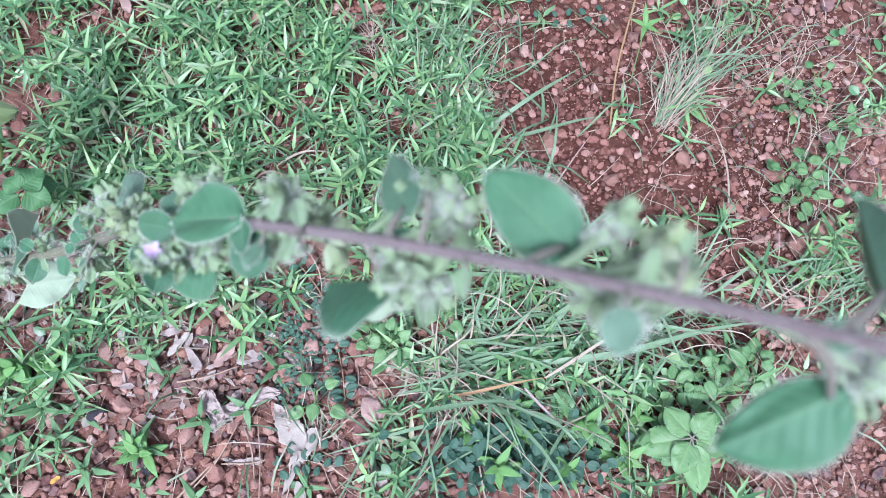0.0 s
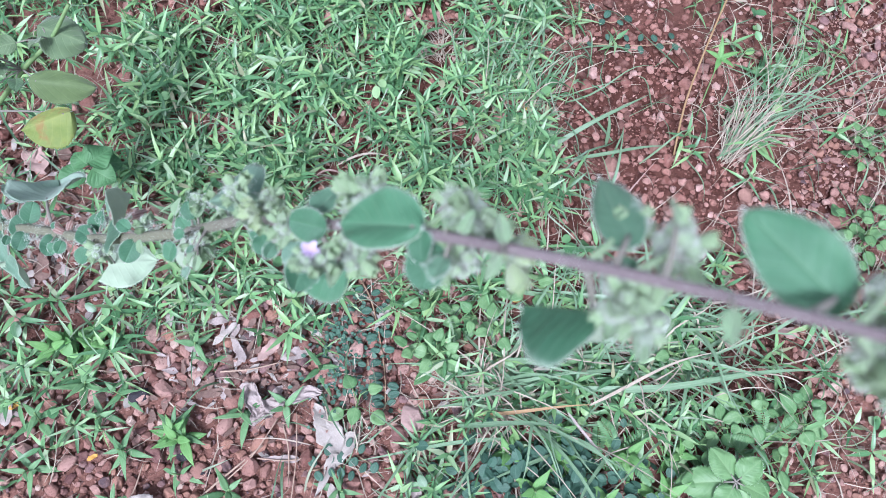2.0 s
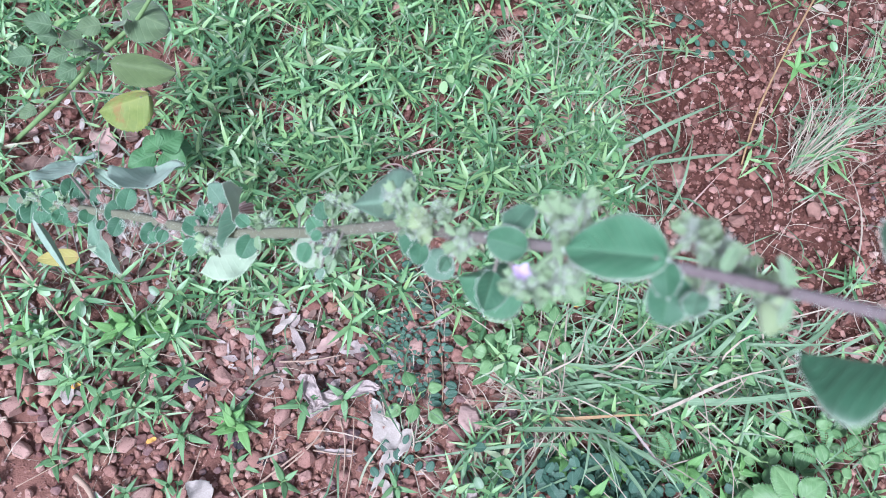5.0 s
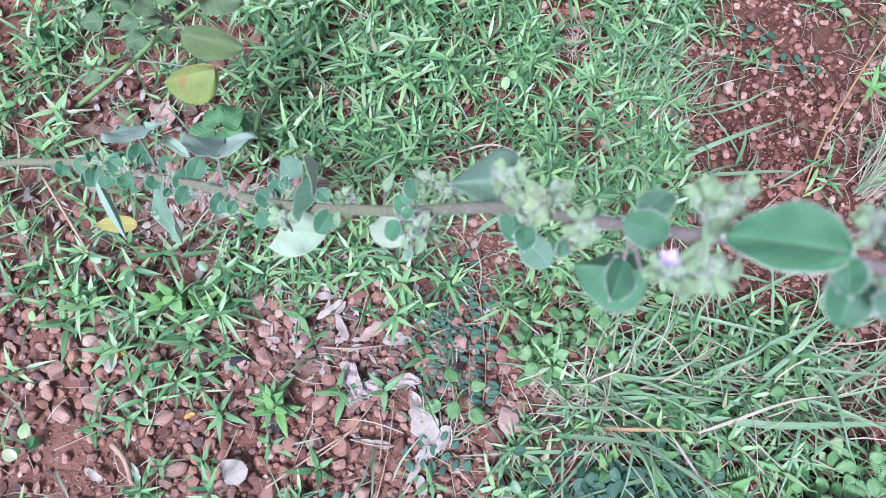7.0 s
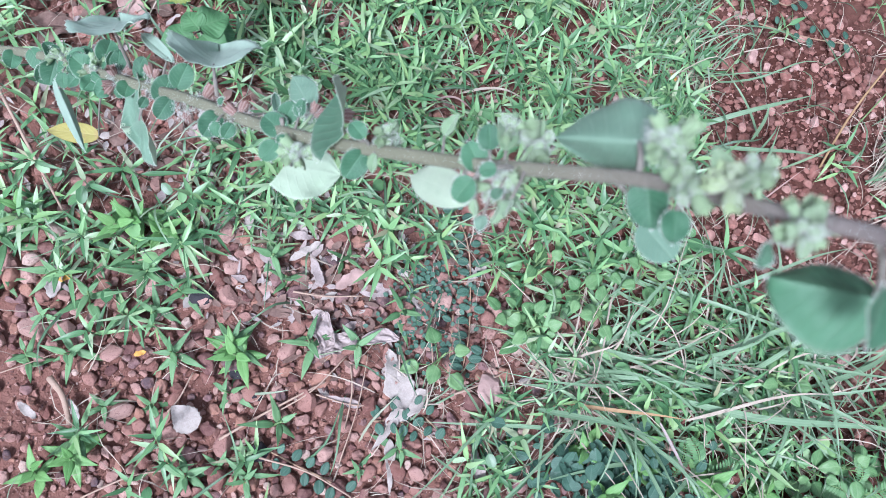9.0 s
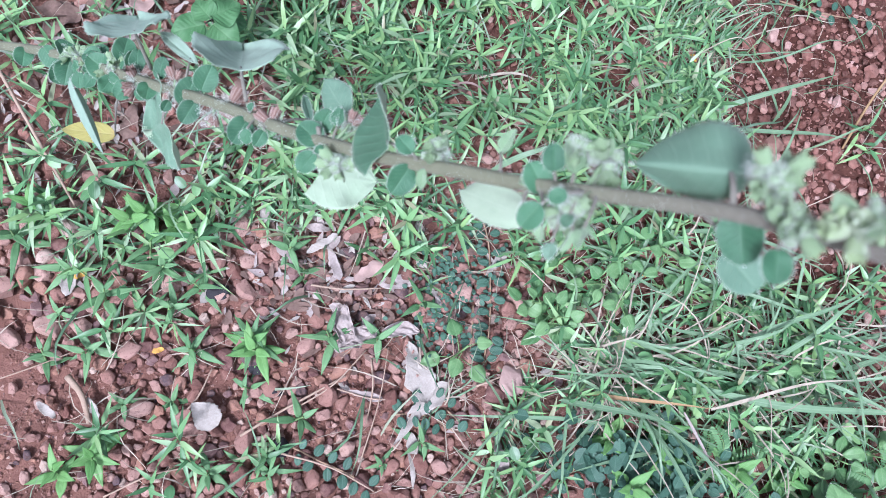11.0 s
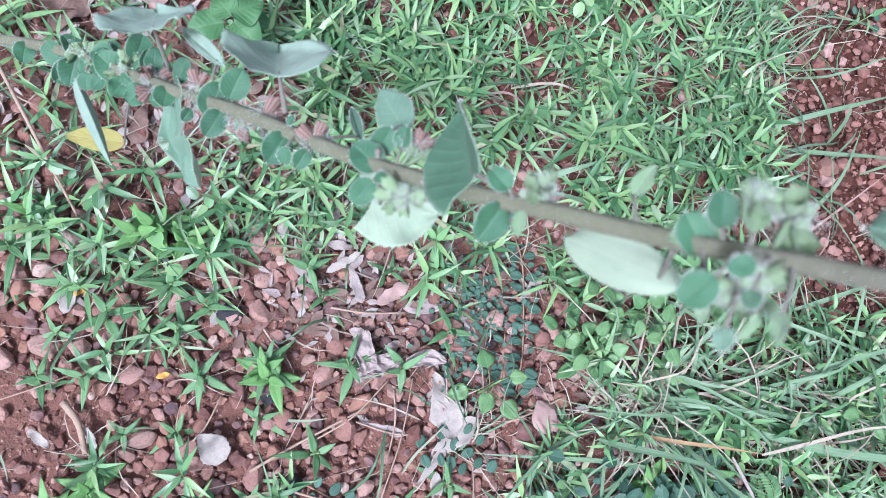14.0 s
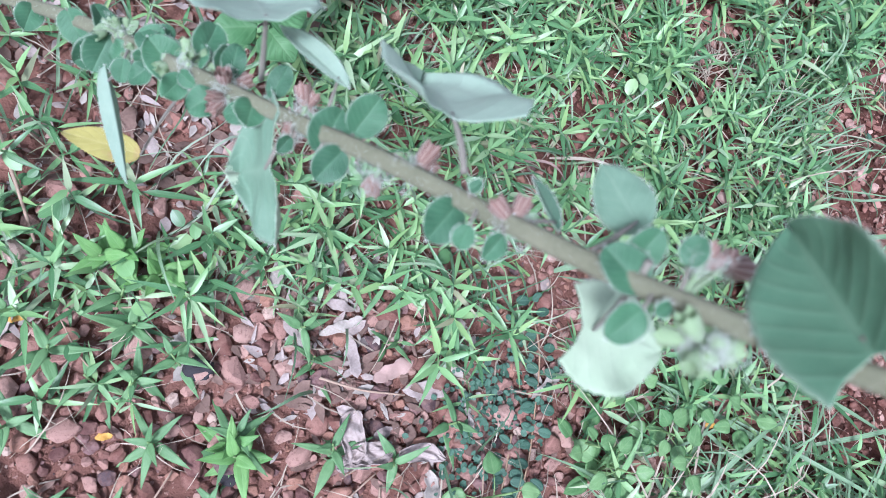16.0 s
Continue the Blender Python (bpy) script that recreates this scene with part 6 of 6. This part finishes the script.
for x, y, h, turn in ((0.471, 0.079, 0.05, -30), (0.69, 0.125, 0.055, 40), (0.749, 0.787, 0.03, 100), (0.44, 0.06, 0.035, 20), (0.78, 0.80, 0.03, 10)):
    fern = thing("feathery_herb", (x, y, rise(x, y)), "small herb with feathery dark green leaflets", "plant", "feathery herbs")
    for q in range(3):
        yaw = radians(turn + q * 75 + rr.uniform(-15, 15))
        out = Vector((math.cos(yaw), math.sin(yaw), 0.0))
        a = Vector((x, y, rise(x, y) - 0.004))
        line = arc(a, a + out * 0.055 + Vector((0, 0, h)), h * 0.5, 16)
        frond = part("leaf_stalk", tube(Pile(), line, [0.0009, 0.0005], 5), ["green_stem"], fern)
        for i in range(3, 17):
            d = Vector(line[i] - line[i - 1]).normalized()
            for hand in (-1, 1):
                side = (d.cross(Vector((0, 0, 1))) * hand + d * 0.35).normalized()
                long = 0.0125 * math.sin(math.pi * (i - 1) / 17) ** 0.5
                v, f, c = blade(long, 0.0034, "oval", 4, 2, 0.1, 0.1, rng=rr)
                part("leaflet", Pile().add(v, f, 0, c, aim(line[i], Vector(line[i]) + side, (0, 0, 1))), ["herb"], frond)

stalk = thing("ochre_stalk", (0.558, 0.594, 0.0), "tall ochre dry stalk with a young yellow-green shoot", "plant")
part("stem", tube(Pile(), smooth_line([(0.558, 0.594, -0.01), (0.554, 0.674, 0.06), (0.562, 0.739, 0.12), (0.569, 0.793, 0.20), (0.58, 0.84, 0.26)], 5), [0.0020, 0.0014], 6), ["stalk"], stalk)
for yaw, up, long in ((20, 30, 0.035), (95, 40, 0.04), (160, 20, 0.03), (250, 15, 0.032), (320, 25, 0.03)):
    a = Vector((0.594, 0.744, 0.115))
    way = Vector((math.cos(radians(yaw)) * math.cos(radians(up)), math.sin(radians(yaw)) * math.cos(radians(up)), math.sin(radians(up))))
    pile = Pile()
    solid_blade(pile, aim(a, a + way, (0, 0, 1)), long, 0.011, "lance", 8, 4, 0.0003, (0, 0), fold=0.3, droop=0.2, rng=rr)
    part("leaf", pile, ["herb_light"], stalk, "yellow-green young leaf")
part("shoot", tube(Pile(), arc((0.60, 0.70, 0.0), (0.594, 0.744, 0.115), 0.0, 4), [0.0013, 0.001], 6), ["green_stem"], stalk)
pile = Pile()
solid_blade(pile, aim((0.575, 0.80, 0.20), (0.625, 0.81, 0.19), (0, -0.4, 0.9)), 0.045, 0.013, "lance", 8, 4, 0.0003, (0, 0), fold=0.5, droop=0.3, rng=rr)
part("dry_leaf", pile, ["straw"], stalk, "dry tan leaf")


# ---- dead leaves and twigs ----
def dead_leaf(name, label, x, y, turn, length, width, skin, curl, shape="round", lift=0.016, lean=10, torn_by=1.0):
    """A dry leaf on the ground, its edges rolled by curl (turns)."""
    v, f, c = blade(length, width, shape, 16, 10, 0.0, 0.05 * torn_by, 0.08, 0.16 * torn_by, rr)
    seed = rr.uniform(0, 90)
    for q in v:
        torn = Vector((seed + q[1] / length * 4.5, seed + (2.0 if q[0] > 0 else 0.0), 0.0))
        q[0] *= 0.95 + torn_by * (0.42 * noise.noise(torn) + 0.25 * noise.noise(torn * 3.1))
        q[2] += 0.10 * torn_by * width * noise.noise(Vector((q[0] * 90, q[1] * 90, seed))) + 0.04 * width * noise.noise(Vector((q[0] * 260, q[1] * 260, seed)))
    if curl:
        ang = v[:, 0] / (width / 2) * curl * math.pi
        rad = width / 2 / (abs(curl) * math.pi)
        v[:, 0], v[:, 2] = rad * np.sin(ang), v[:, 2] + rad * (1 - np.cos(ang))
    pile = Pile()
    n = len(v)
    k = 11
    rim = list(range(k)) + [r * k + 10 for r in range(1, 17)] + [16 * k + i for i in range(9, -1, -1)] + [r * k for r in range(15, 0, -1)]
    faces = f + [tuple(n + i for i in reversed(q)) for q in f] + [(a, n + a, n + b, b) for a, b in zip(rim, rim[1:] + rim[:1])]
    m = pose(x, y, rise(x, y) + lift, rr.uniform(-lean, lean), rr.uniform(-lean, lean), turn) @ Matrix.Translation((0, -length / 2, 0))
    pile.add(np.concatenate([v, v - (0, 0, 0.0005)]), faces, 0, np.concatenate([c, c]), m)
    return tagged(part(name, pile, [skin]), label, "dead leaf", "dead leaves")


def crumpled_leaf(label, x, y, turn, length, width, roll, seed):
    """A dry leaf whose sides have rolled up into loops, with a crumpled middle."""
    rows, cols = 26, 22
    u = np.linspace(0, 1, rows + 1)[:, None] * np.ones(cols + 1)
    v = np.linspace(-1, 1, cols + 1)[None, :] * np.ones((rows + 1, 1))
    w = half_width("ovate", np.clip(u, 0.02, 0.98)) * width / 2
    ragged = np.array([[1 + 0.30 * noise.noise(Vector((p * 5, q, seed))) for p, q in zip(a, b)] for a, b in zip(u, v)])
    run = v * w * ragged
    flat = 0.42 * w
    over = np.maximum(np.abs(run) - flat, 0.0)
    bend = roll * width / 2 * (0.75 + 0.5 * u)
    px = np.sign(run) * (np.minimum(np.abs(run), flat) + bend * np.sin(over / bend))
    pz = bend * (1 - np.cos(over / bend))
    crease = np.array([[noise.noise(Vector((p * 4.5, q * 2.2, seed + 5))) + 0.5 * noise.noise(Vector((p * 11, q * 6, seed + 9))) for p, q in zip(a, b)] for a, b in zip(u, v)])
    pts = np.stack([px + 0.12 * width * np.sin(u * 5 + seed), u * length, pz + crease * width * 0.20 + 0.006], -1).reshape(-1, 3)
    k, n = cols + 1, len(pts)
    faces = [(r * k + c, r * k + c + 1, (r + 1) * k + c + 1, (r + 1) * k + c) for r in range(rows) for c in range(cols)]
    rim = list(range(k)) + [r * k + cols for r in range(1, rows + 1)] + [rows * k + i for i in range(cols - 1, -1, -1)] + [r * k for r in range(rows - 1, 0, -1)]
    under = [tuple(n + i for i in reversed(q)) for q in faces] + [(a, n + a, n + b, b) for a, b in zip(rim, rim[1:] + rim[:1])]
    m = pose(x, y, rise(x, y) + 0.016, 0, 0, turn) @ Matrix.Translation((0, -length / 2, 0))
    pile = Pile().add(np.concatenate([pts, pts - (0, 0, 0.0006)]), faces + under, 0, None, m)
    return tagged(part("curled_dead_leaf", pile, ["dead"]), label, "dead leaf", "dead leaves")


crumpled_leaf("crumpled greyish dead leaf with rolled edges", -0.078, 0.090, 15, 0.050, 0.042, 0.24, 1.0)
crumpled_leaf("crumpled greyish dead leaf with rolled edges", -0.052, 0.084, -35, 0.046, 0.038, 0.26, 4.0)
crumpled_leaf("dead leaf rolled into a pale loop", -0.004, 0.106, -70, 0.050, 0.026, 0.34, 8.0)
crumpled_leaf("crumpled greyish dead leaf with rolled edges", -0.064, 0.066, 120, 0.036, 0.030, 0.26, 12.0)
dead_leaf("oval_dead_leaf", "flat pinkish oval dead leaf", -0.071, 0.169, -35, 0.050, 0.020, "dead_pink", 0.12, "oval")
dead_leaf("oval_dead_leaf", "greyish oval dead leaf under a straw", -0.030, 0.167, -65, 0.050, 0.022, "dead", 0.15, "oval")
dead_leaf("bleached_leaf", "bleached white round leaf on gravel", -0.201, -0.075, 70, 0.044, 0.038, "bleached", 0.03, "round", 0.022, 4, 0.3)
for x, y, turn, long, wide, skin in ((0.035, 0.062, 35, 0.085, 0.040, "bleached"), (0.060, 0.030, 150, 0.075, 0.030, "bleached"), (0.045, -0.01, 160, 0.06, 0.014, "bleached"), (0.066, -0.045, 200, 0.07, 0.016, "bleached"), (-0.02, 0.012, 95, 0.05, 0.012, "dead"), (-0.143, 0.182, 140, 0.05, 0.013, "bleached"),
                                     (-0.16, 0.20, 100, 0.045, 0.014, "dead"), (-0.12, 0.165, 40, 0.06, 0.014, "dead"), (-0.23, 0.20, 15, 0.045, 0.016, "bleached"), (-0.175, 0.155, 30, 0.04, 0.01, "bleached"), (-0.30, 0.29, 60, 0.05, 0.03, "dead_pink"), (-0.33, 0.30, 150, 0.05, 0.025, "dead_pink"),
                                     (-0.38, -0.13, 70, 0.03, 0.012, "bleached"), (-0.33, -0.11, 50, 0.03, 0.011, "bleached"), (-0.42, 0.03, 10, 0.05, 0.02, "bleached"), (0.09, 0.24, 160, 0.05, 0.016, "bleached"), (-0.50, 0.42, 50, 0.06, 0.04, "dead_pink"), (-0.32, 0.80, 20, 0.06, 0.02, "dead_pink"),
                                     (0.16, 0.09, 80, 0.05, 0.022, "dead_pink"), (0.21, 0.58, 30, 0.05, 0.016, "dead_pink"), (0.03, 0.58, 150, 0.04, 0.008, "bleached"), (0.74, 0.31, 70, 0.04, 0.022, "dead_pink"), (0.17, 0.0, 30, 0.06, 0.02, "dead")):
    dead_leaf("dead_leaf", "dry fallen leaf " + {"dead": "grown grey", "bleached": "bleached almost white", "dead_pink": "of pinkish brown"}[skin], x, y, turn, long, wide, skin, rr.uniform(0.02, 0.18), rr.choice(("round", "lance", "oval")), 0.018, 14)
for x, y, turn, long, wide in ((-0.55, 0.40, 30, 0.06, 0.04), (-0.60, 0.36, 100, 0.05, 0.03), (-0.58, 0.35, 160, 0.06, 0.035), (-0.48, 0.45, 70, 0.06, 0.03), (-0.34, 0.47, 20, 0.05, 0.03), (-0.45, 0.33, 120, 0.05, 0.03), (-0.29, 0.37, 60, 0.05, 0.025), (-0.44, 0.25, 10, 0.05, 0.03)):
    dead_leaf("dead_leaf", "brown dead leaf lying under the tall herb", x, y, turn, long, wide, "humus", rr.uniform(0.1, 0.3), "round", 0.016, 16)
chaff = Pile()
for _ in range(1500):
    x, y = rr.gauss(-0.43, 0.13), rr.gauss(0.28, 0.10)
    if rr.random() < 0.4:
        x, y = rr.gauss(-0.10, 0.12), rr.gauss(0.16, 0.06)
    long = rr.uniform(0.006, 0.026)
    v, f, c = blade(long, long * rr.uniform(0.2, 0.6), rr.choice(("lance", "oval")), 4, 2, rr.uniform(-0.3, 0.5), rr.uniform(-0.2, 0.3), rng=rr)
    chaff.add(v, f, rr.choice((0, 0, 0, 0, 1, 2)), c, flat_turn(x, y, rr.uniform(0.004, 0.012), None, 25))
tagged(part("leaf_litter", chaff, ["humus", "dead", "bleached"]), "crumbled brown and grey leaf litter", "litter", kind="stuff")
TWIGS = [
    ((-0.151, -0.086), (-0.052, 0.027)),
    ((-0.446, -0.113), (-0.381, -0.056)),
    ((-0.374, -0.085), (-0.327, -0.128)),
    ((-0.224, -0.076), (-0.215, -0.019)),
    ((-0.622, 0.260), (-0.441, 0.105)),
    ((-0.136, 0.124), (-0.048, 0.152)),
    ((0.003, -0.064), (-0.012, 0.080)),
    ((-0.095, -0.090), (0.032, -0.097)),
    ((-0.276, -0.203), (-0.189, -0.137)),
    ((-0.388, 0.060), (-0.315, 0.023)),
    ((-0.057, 0.008), (0.019, 0.019)),
    ((-0.028, 0.058), (-0.006, -0.021)),
    ((-0.102, -0.037), (-0.038, 0.068)),
    ((0.115, 0.070), (0.173, 0.124)),
    ((-0.344, 0.085), (-0.280, 0.102)),
    ((0.060, 0.132), (0.077, 0.088)),
]
for (ax, ay), (bx, by) in TWIGS:
    mid = ((ax + bx) / 2 + rr.uniform(-0.008, 0.008), (ay + by) / 2 + rr.uniform(-0.008, 0.008))
    thick = {(-0.374, -0.085): 0.0045, (-0.622, 0.260): 0.0023, (-0.151, -0.086): 0.0019}.get((ax, ay), rr.uniform(0.0009, 0.0015))
    over = 0.030 if ax == -0.622 else 0.0
    line = smooth_line([(ax, ay, rise(ax, ay) + 0.017 + over), (*mid, rise(*mid) + 0.021 + over), (bx, by, rise(bx, by) + 0.017)], 5)
    tagged(part("twig", tube(Pile(), line, [thick, thick * 0.7], 7, 0, 0.0, 0.12), ["twig"]), "dry brown twig on the gravel" if thick < 0.004 else "short thick piece of dry stick", "twig", "twigs")
for x, y in ((0.283, 0.655), (0.19, 0.205), (-0.285, -0.02), (-0.41, 0.035), (0.30, 0.30)):
    dead_leaf("orange_leaf", "tiny orange-yellow fallen leaf", x, y, rr.uniform(0, 360), 0.016, 0.008, "orange", 0.15, "oval", 0.02)

# ---- stones ----
def stone_mesh(rng, rough, flat, subdivisions=1):
    """An angular stone: the hull of scattered points; more points for a rounder one."""
    bm = bmesh.new()
    for _ in range({1: 9, 2: 16, 3: 30, 4: 60}[subdivisions]):
        p = Vector((rng.gauss(0, 1), rng.gauss(0, 1), rng.gauss(0, 1))).normalized() * rng.uniform(0.5 - 0.3 * rough, 0.5)
        bm.verts.new((p.x * 1.15, p.y, p.z * flat))
    hull = bmesh.ops.convex_hull(bm, input=bm.verts[:])
    bmesh.ops.delete(bm, geom=[v for v in bm.verts if not v.link_faces], context="VERTS")
    if subdivisions > 1:
        bmesh.ops.bevel(bm, geom=bm.edges[:], offset=0.03, segments=1, affect="EDGES", clamp_overlap=True)
    bm.verts.index_update()
    pts = np.array([v.co[:] for v in bm.verts])
    faces = [tuple(v.index for v in f.verts) for f in bm.faces]
    bm.free()
    return pts, faces


rock = Pile()
v, f = stone_mesh(rr, 0.40, 0.6, 3)
rock.add(v * (0.115, 0.095, 0.10), f, 0, None, pose(0.90, 0.40, 0.018, 8, -6, 25))
tagged(part("rock", rock, ["rock"], None, "", False), "brownish half-buried rock in red soil", "rock")
for x, y, size, skin, label in ((0.016, 0.157, 0.030, "rock", "tan stone among creepers"), (0.157, 0.093, 0.045, "dead_pink", "flat pinkish stone by the tussock"), (0.675, 0.306, 0.028, "rock", "small pinkish stone in the grass"),
                               (-0.100, -0.085, 0.030, "char", "black lump of charcoal"), (-0.245, 0.075, 0.032, "char", "black lump of charcoal"), (-0.165, 0.0, 0.022, "char", "dark grey stone on the gravel"), (-0.13, -0.02, 0.020, "char", "dark grey stone on the gravel"), (0.55, 0.50, 0.030, "rock", "angular brown stone on red soil"),
                               (0.445, 0.57, 0.034, "rock", "angular brown stone on red soil"), (0.52, 0.62, 0.026, "rock", "rounded brown stone on red soil"), (0.68, 0.545, 0.032, "rock", "cube-like brown stone on red soil")):
    pile = Pile()
    v, f = stone_mesh(rr, 0.35, 0.7, 3)
    pile.add(v * size, f, 0, None, pose(x, y, rise(x, y) + size * 0.36, rr.uniform(-15, 15), rr.uniform(-15, 15), rr.uniform(0, 360)))
    tagged(part("stone", pile, [skin], None, "", False), label, "stone", "stones")

shapes = [stone_mesh(rr, 0.26, rr.uniform(0.6, 0.9), rr.choice((2, 3))) for _ in range(14)]
coarse = [stone_mesh(rr, 0.5, rr.uniform(0.65, 0.95), 1) for _ in range(14)]
taken = {}


def free(x, y, r):
    """Whether a pebble of that radius has room."""
    i, j = int(x // 0.03), int(y // 0.03)
    for a in (i - 1, i, i + 1):
        for b in (j - 1, j, j + 1):
            for px, py, pr in taken.get((a, b), ()):
                if (px - x) ** 2 + (py - y) ** 2 < (0.68 * (pr + r)) ** 2:
                    return False
    taken.setdefault((i, j), []).append((x, y, r))
    return True


def stony(x, y):
    if y < 0.25 and x < 0.2 and not (x < -0.28 and y > 0.12):
        return 0.85
    if x < -0.28 and y > 0.12:
        return 0.12 + 0.3 * bare(x, y)
    return 0.30 + 0.70 * bare(x, y)


def red(x, y):
    """Whether the stones take the darker red soil-crumb colour."""
    return (0.7 * x + y > 0.45 and x < 0.78) or (x < -0.28 and y > 0.14)


gravel, crumbs, spots = Pile(), Pile(), []
for _ in range(90000):
    x, y = rr.uniform(-0.85, 1.15), rr.uniform(-0.32, 1.1)
    if rr.random() > stony(x, y):
        continue
    low_left = y < (0.17 if x < -0.12 else 0.25) and x < 0.2
    smooth_patch = math.hypot(x + 0.40, y + 0.17) < 0.115 or math.hypot(x + 0.16, y - 0.06) < 0.045
    size = min(0.032 if low_left else 0.026, rr.lognormvariate(math.log(0.0165 if low_left else 0.0100), 0.42 if low_left else 0.55))
    if smooth_patch:
        if rr.random() < 0.8:
            continue
        size *= 0.6
    if free(x, y, size / 2):
        spots.append((x, y, size))
spots.sort(key=lambda s: -s[2] - (0.02 if s[1] < 0.2 and s[0] < 0.2 else 0.0))
pebble_meshes = []
for v, f in shapes:
    pebble_meshes.append(Pile().add(v, f).mesh("pebble", ["pebble"], len(pebble_meshes) % 3 > 0))
for q, (x, y, size) in enumerate(spots):
    m = pose(x, y, rise(x, y) + size * rr.uniform(0.16, 0.46), rr.uniform(-25, 25), rr.uniform(-25, 25), rr.uniform(0, 360)) @ Matrix.Diagonal((size * rr.uniform(0.9, 1.25), size * rr.uniform(0.8, 1.1), size, 1))
    if q < 300:
        ob = new("pebble", rr.choice(pebble_meshes))
        ob.parent = ground
        ob.matrix_basis = m
    else:
        v, f = rr.choice(shapes if size > 0.009 else coarse)
        (crumbs if red(x, y) else gravel).add(v, f, 0, None, m)
for _ in range(60000):
    x, y = rr.uniform(-0.8, 1.1), rr.uniform(-0.3, 1.05)
    if rr.random() < (0.25 + 0.75 * bare(x, y)) * (0.55 if red(x, y) else 1.0):
        s = min(0.013, rr.lognormvariate(math.log(0.0050), 0.45)) if red(x, y) else rr.uniform(0.0022, 0.0065)
        v, f = rr.choice(coarse)
        (crumbs if red(x, y) else gravel).add(v, f, 0, None, flat_turn(x, y, s * rr.uniform(-0.1, 0.3), None, 40, s))
tagged(hang(part("gravel", gravel, ["gravel"], None, "", False), ground), "loose reddish laterite gravel and crumbs", kind="stuff")
tagged(hang(part("soil_crumbs", crumbs, ["crumb"], None, "", False), ground), "dark red soil crumbs and small stones", kind="stuff")
